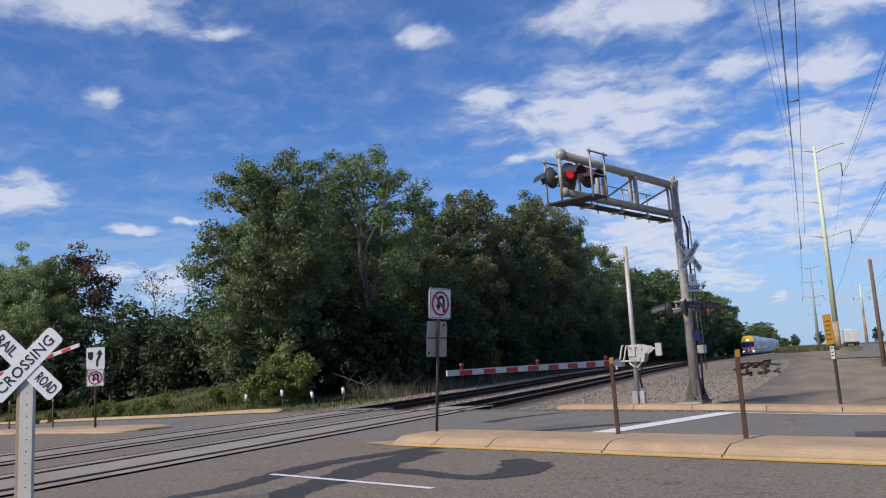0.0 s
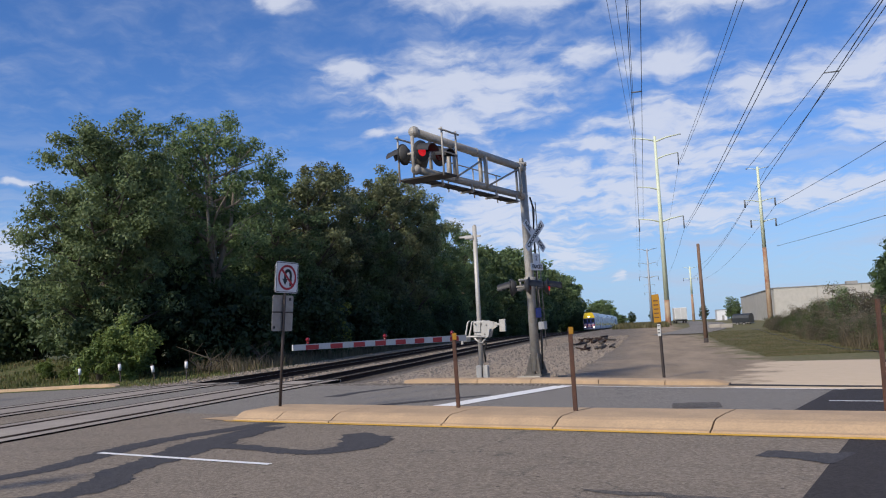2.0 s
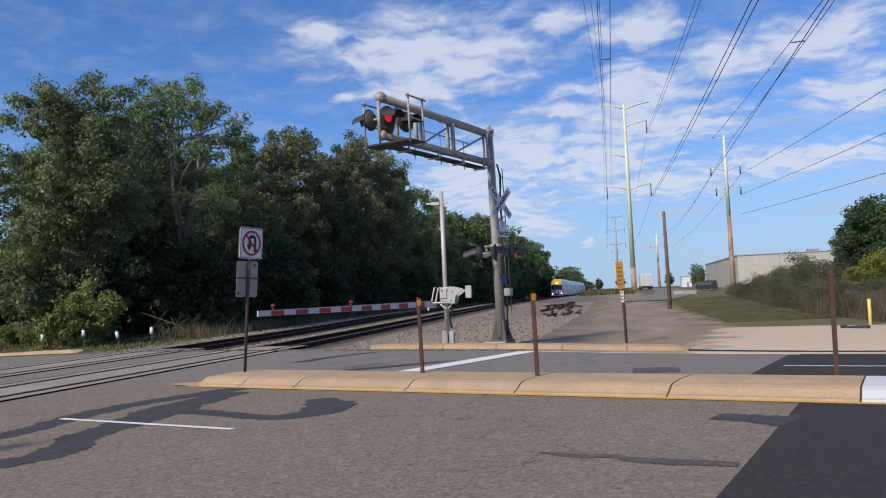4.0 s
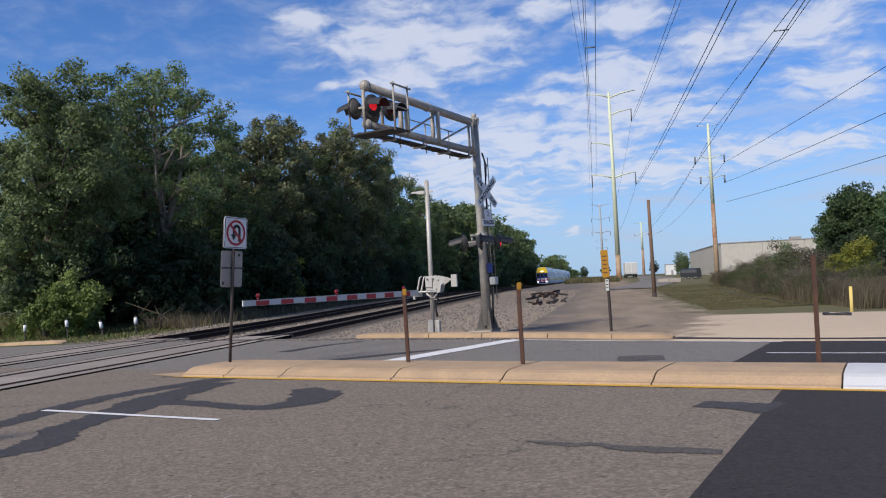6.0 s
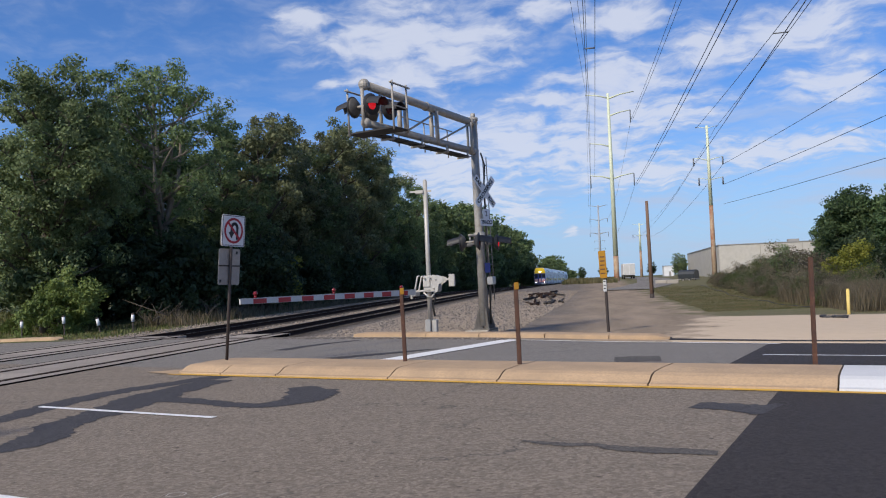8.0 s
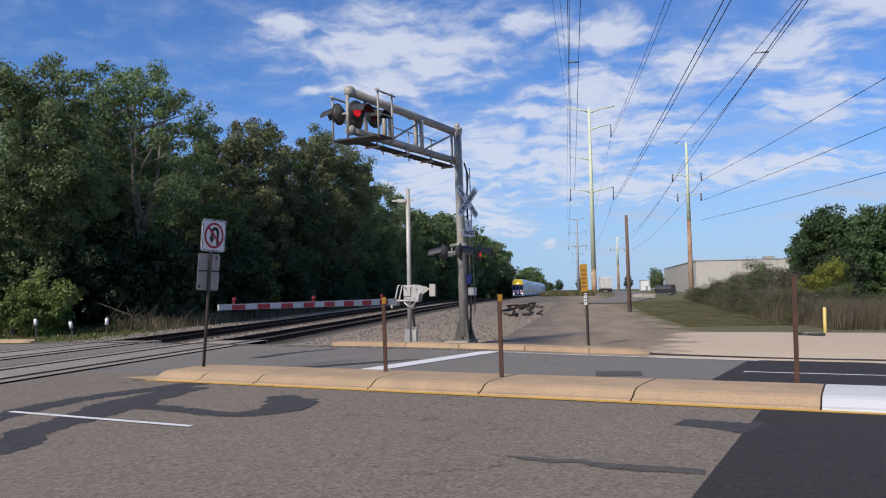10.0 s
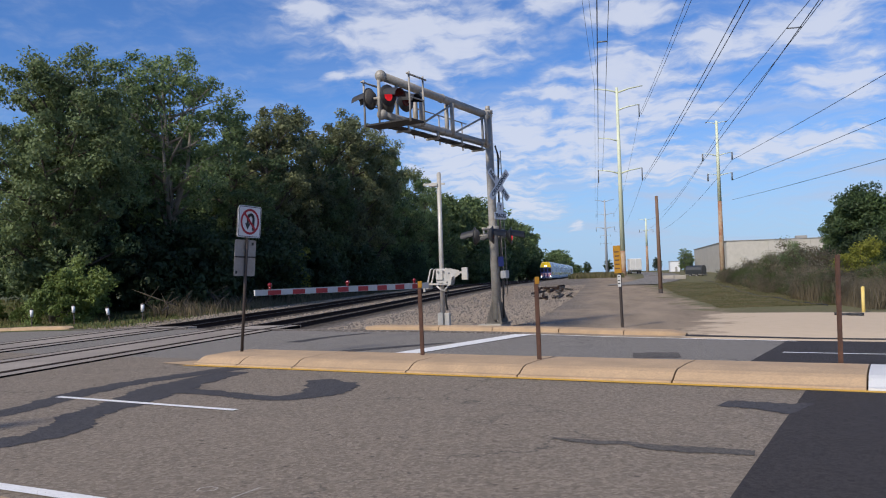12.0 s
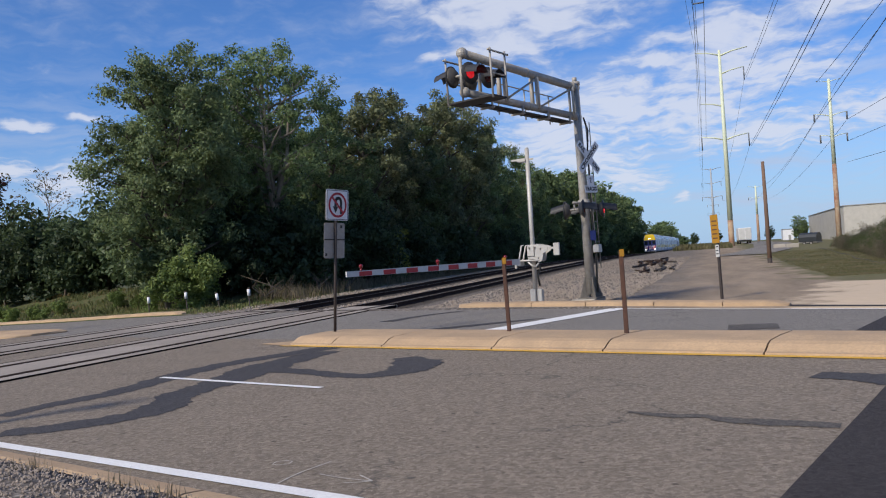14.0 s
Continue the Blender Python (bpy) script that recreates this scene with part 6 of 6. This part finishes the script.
# undergrowth: the shade below the trees is put into the leaf colour
sh_dark = make_tree("dense undergrowth shrub below the trees, shade in its leaf colour", 11, 3.8, 2.3, 0.02, 12, 110, 0.13, "leaf_shaded", clump=0.85, category="shrub", name="shrub", group="undergrowth")
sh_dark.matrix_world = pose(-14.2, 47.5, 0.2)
sh_lit = make_tree("rounded light green bush by the kerb end", 12, 2.1, 1.2, 0.02, 14, 170, 0.065, "leaf_light", clump=0.5, category="shrub", name="shrub", group="roadside bushes")
sh_lit.matrix_world = pose(-14.7, 36.6, -0.3) @ Matrix.Diagonal((1.2, 1.2, 1.25, 1))
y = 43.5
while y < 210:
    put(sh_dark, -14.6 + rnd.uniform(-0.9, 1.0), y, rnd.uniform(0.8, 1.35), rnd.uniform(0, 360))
    # second row added behind the first, to block light between the trees
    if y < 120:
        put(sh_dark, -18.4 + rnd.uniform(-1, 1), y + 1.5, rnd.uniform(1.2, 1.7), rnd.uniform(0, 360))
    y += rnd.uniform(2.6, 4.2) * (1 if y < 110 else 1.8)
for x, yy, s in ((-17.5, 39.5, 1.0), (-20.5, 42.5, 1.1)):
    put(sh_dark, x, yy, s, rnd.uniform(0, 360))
sh_yel = make_tree("small yellowing shrub among the dark trees", 13, 3.6, 1.2, 0.1, 9, 70, 0.1, "leaf_yellow", clump=0.6, category="shrub", name="shrub", group="undergrowth")
sh_yel.matrix_world = pose(-12.9, 61.0, 0.25)

for k in range(12):
    put(sh_lit, rnd.uniform(-33, -19), rnd.uniform(35.5, 40), rnd.uniform(0.15, 0.32), rnd.uniform(0, 360))
for y in range(240, 420, 9):
    put(sh_dark, -10.5 + rnd.uniform(-1.5, 0.5), y, rnd.uniform(1.0, 1.7), rnd.uniform(0, 360))

# trees left of the bank
t_red = make_tree("tree with red-tinged top leaves", 6, 13.0, 4.6, 0.1, 22, 90, 0.15, "leaf_red", clump=1.2)
t_red.matrix_world = pose(-48.0, 51.0, 0.2)
put(t_row, -53.0, 49.0, 0.86, 40)
put(t_row2, -58.0, 47.0, 0.84, 140)
put(t_mid, -45.5, 46.5, 0.88, 200)
put(t_mid, -50.5, 46.0, 0.88, 90)
for x, yy, s in ((-33, 49, 1.45), (-30, 48.5, 1.5), (-27, 48.5, 1.6), (-36, 49, 1.5), (-39.5, 48, 1.55), (-43, 46, 1.4), (-48, 44.5, 1.4), (-24, 47.5, 1.7), (-31.5, 46, 1.1), (-36.5, 45.5, 1.1)):
    put(sh_dark, x, yy, s, rnd.uniform(0, 360), dz=-0.2)
t_bare = make_tree("nearly bare thin tree with sparse leaves", 7, 10.5, 2.0, 0.35, 18, 7, 0.10, "leaf_brown", "bark_pale", clump=0.6, trunk_r=0.1)
t_bare.matrix_world = pose(-37.2, 51.0, 0.4)

# right side: trees, brush and reeds
t_rt = make_tree("dense dark green tree beyond the brush", 8, 9.0, 3.3, 0.02, 40, 100, 0.14, "leaf_deep", clump=0.95, group="trees beyond the brush")
t_rt.matrix_world = pose(37.1, 90, -0.5)
for x, yy, sx, sz in ((36.0, 92, 0.72, 0.93), (40.2, 88, 1.05, 1.03), (43.5, 90, 1.1, 1.06), (48.5, 87, 1.1, 1.02), (53, 90, 1.15, 1.05), (38, 95, 1.0, 1.1), (58, 88, 1.05, 1.0)):
    put(t_rt, x, yy, sx, rnd.uniform(0, 360), sz, dz=-0.5)
t_yg = make_tree("yellow-green young tree at the edge of the brush", 9, 4.6, 1.9, 0.05, 14, 90, 0.10, "leaf_yellow", clump=0.7, category="shrub", name="shrub", group="brush")
t_yg.matrix_world = pose(28.3, 61, -0.2) @ Matrix.Scale(0.72, 4)
put(t_yg, 27.0, 61.5, 0.62, 120, dz=-0.2)
sh_grn = make_tree("green leafy shrub among the brown brush", 15, 3.9, 1.7, 0.02, 15, 110, 0.07, "leaf", clump=0.7, category="shrub", name="shrub", group="brush")
sh_grn.matrix_world = pose(25.3, 67, -0.3) @ Matrix.Scale(0.8, 4)
sh_br = make_tree("brown and green autumn brush with bare twigs", 14, 3.0, 1.9, 0.02, 16, 120, 0.055, "leaf_brown", clump=0.8, category="shrub", name="shrub", group="brush", bark="bark_pale")
sh_br.matrix_world = pose(24.5, 58, -0.3)
for k in range(46):
    t = k / 45
    x = 21.0 + 11 * rnd.random() * (0.35 + 0.65 * (1 - t)) + 2.0 * t
    yy = 41 + 48 * t + rnd.uniform(-2, 2)
    put(sh_br, x + 0.03 * (yy - 40), yy, rnd.uniform(0.42, 1.0) * (0.45 + 0.40 * min(1, t * 2.2)), rnd.uniform(0, 360), dz=-0.25)
for k in range(60):
    t = k / 59
    yy = 38 + 52 * t
    put(sh_br, 21.2 + 0.028 * (yy - 38) + rnd.uniform(0.0, 1.3), yy + rnd.uniform(-0.5, 0.5), rnd.uniform(0.26, 0.5), rnd.uniform(0, 360), dz=-0.15)
for x, yy, s in ((24.3, 64, 0.75), (26.2, 72, 0.95), (22.6, 70, 0.5)):
    put(sh_grn, x, yy, s, rnd.uniform(0, 360), dz=-0.3)
for x, yy, s in ((31.5, 72, 1.0), (34, 76, 1.0)):
    put(sh_dark, x, yy, s, rnd.uniform(0, 360), dz=-0.3)
for x, yy, s in ((26.2, 170, 0.33), (27.4, 174, 0.27), (33, 235, 0.4)):
    put(t_row, x, yy, s, rnd.uniform(0, 360))
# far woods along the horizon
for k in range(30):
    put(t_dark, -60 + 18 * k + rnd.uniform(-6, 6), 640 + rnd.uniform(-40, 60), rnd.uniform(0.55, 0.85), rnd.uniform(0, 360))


def blades(name, label, count, place, h0, h1, material, seed, w=0.02):
    rs = random.Random(seed)
    verts, faces = [], []
    for _ in range(count):
        p = place(rs)
        if p is None:
            continue
        a, h = rs.uniform(0, 6.28), rs.uniform(h0, h1)
        dx, dy = math.cos(a) * w, math.sin(a) * w
        lx, ly = rs.gauss(0, 0.25) * h, rs.gauss(0, 0.25) * h
        k = len(verts)
        verts += [(p.x - dx, p.y - dy, p.z - 0.03), (p.x + dx, p.y + dy, p.z - 0.03), (p.x + lx * 0.4 + dx * 0.7, p.y + ly * 0.4 + dy * 0.7, p.z + h * 0.6),
                  (p.x + lx * 0.4 - dx * 0.7, p.y + ly * 0.4 - dy * 0.7, p.z + h * 0.6), (p.x + lx, p.y + ly, p.z + h)]
        faces += [(k, k + 1, k + 2, k + 3), (k + 3, k + 2, k + 4)]
    me = bpy.data.meshes.new(name)
    me.from_pydata(verts, [], faces)
    me.materials.append(M[material])
    return tagged(new(name, me), label, "grass", kind="stuff")


def on_ground(x, y):
    u, v = to_uv(x, y)
    return Vector((x, y, z_ground(u, v))) if v > 26.2 else None


def left_bank(rs):
    x, y = rs.uniform(-46, -10.5), rs.uniform(28, 47)
    if noise.noise(Vector((x * 0.35, y * 0.35, 0))) < -0.15 or (x > -18 and y < 37.6):
        return None
    return on_ground(x, y)


blades("weeds", "green and yellowing weeds on the bank below the trees", 26000, left_bank, 0.06, 0.28, "grass_green", 31, 0.03)
blades("short_weeds", "short green weeds behind the kerb end", 3000, lambda rs: on_ground(rs.uniform(-19, -8.8), rs.uniform(28.5, 38.5)), 0.05, 0.2, "grass_green", 37, 0.03)
blades("dry_weeds", "pale dry grass tufts beside the far track", 2600, lambda rs: on_ground(rs.uniform(-12.8, -9.6), 40 + 60 * rs.random() ** 1.5), 0.3, 0.85, "grass_dry", 32)
blades("reeds", "tall dry brown reeds in front of the brush", 34000, lambda rs: on_ground(rs.uniform(20.6, 40), rs.uniform(32.6, 46)), 0.25, 1.2, "grass_dry", 33, 0.012)
blades("verge_grass", "short mown grass on the verge", 32000, lambda rs: on_ground(16 + 9 * rs.random(), 37 + 50 * rs.random() ** 1.5), 0.02, 0.07, "grass_olive", 34, 0.02)
blades("far_weeds", "dry green weeds at the foot of the power pole", 4000, lambda rs: on_ground(rs.uniform(5.5, 13.5), rs.uniform(118, 150)), 0.3, 0.8, "grass_olive", 35, 0.06)


def tuft_place(rs):
    c = ((6.3, 8.38), (7.6, 8.40), (8.2, 8.38))[rs.randrange(3)]
    u, v = c[0] - 2.3 + rs.gauss(0, 0.12), c[1] + rs.gauss(0, 0.07)
    return UV(u, v, z_ground(u, v))


blades("kerb_tufts", "thin dry grass tufts growing by the near road edge", 150, tuft_place, 0.04, 0.17, "grass_dry", 36, 0.003)

# low black silt socks along the grass edge and by the yellow post
for run, rad in (([(20.0, 36.0), (19.95, 40.3), (20.2, 54.2), (20.9, 70), (21.6, 95)], 0.022), ([(18.6, 29.5), (19.0, 29.15), (19.4, 28.85)], 0.05)):
    bm = bmesh.new()
    fine = []
    for i in range(len(run) - 1):
        for k in range(8):
            q = Vector(run[i]).lerp(Vector(run[i + 1]), k / 8)
            fine.append(Vector((q.x + 0.12 * math.sin(i * 3 + k * 1.3), q.y, z_ground(*to_uv(q.x, q.y)) + 0.035 + 0.015 * math.sin(i * 5 + k))))
    pipe(bm, fine, rad, 6)
    tagged(mesh_ob("silt_fence", bm, M["black"]), "low black silt sock lying along the grass edge", "silt fence")

# dead branches under the trees
for k in range(16):
    bm = bmesh.new()
    x, y = rnd.uniform(-13.0, -10.6), rnd.uniform(38, 50)
    p = on_ground(x, y)
    pts = [p + Vector((0, 0, 0.05)), p + Vector((rnd.uniform(-1, 1), rnd.uniform(-1, 1), 0.6)), p + Vector((rnd.uniform(-2, 2), rnd.uniform(-1.5, 1.5), rnd.uniform(0.4, 1.6)))]
    pipe(bm, pts, [0.05, 0.035, 0.01], 6)
    pipe(bm, [pts[1], pts[1] + Vector((rnd.uniform(-0.8, 0.8), rnd.uniform(-0.6, 0.6), 0.7))], [0.025, 0.008], 5)
    tagged(mesh_ob("dead_branch", bm, M["bark"]), "bare grey fallen branch under the trees", "branch", "fallen branches")
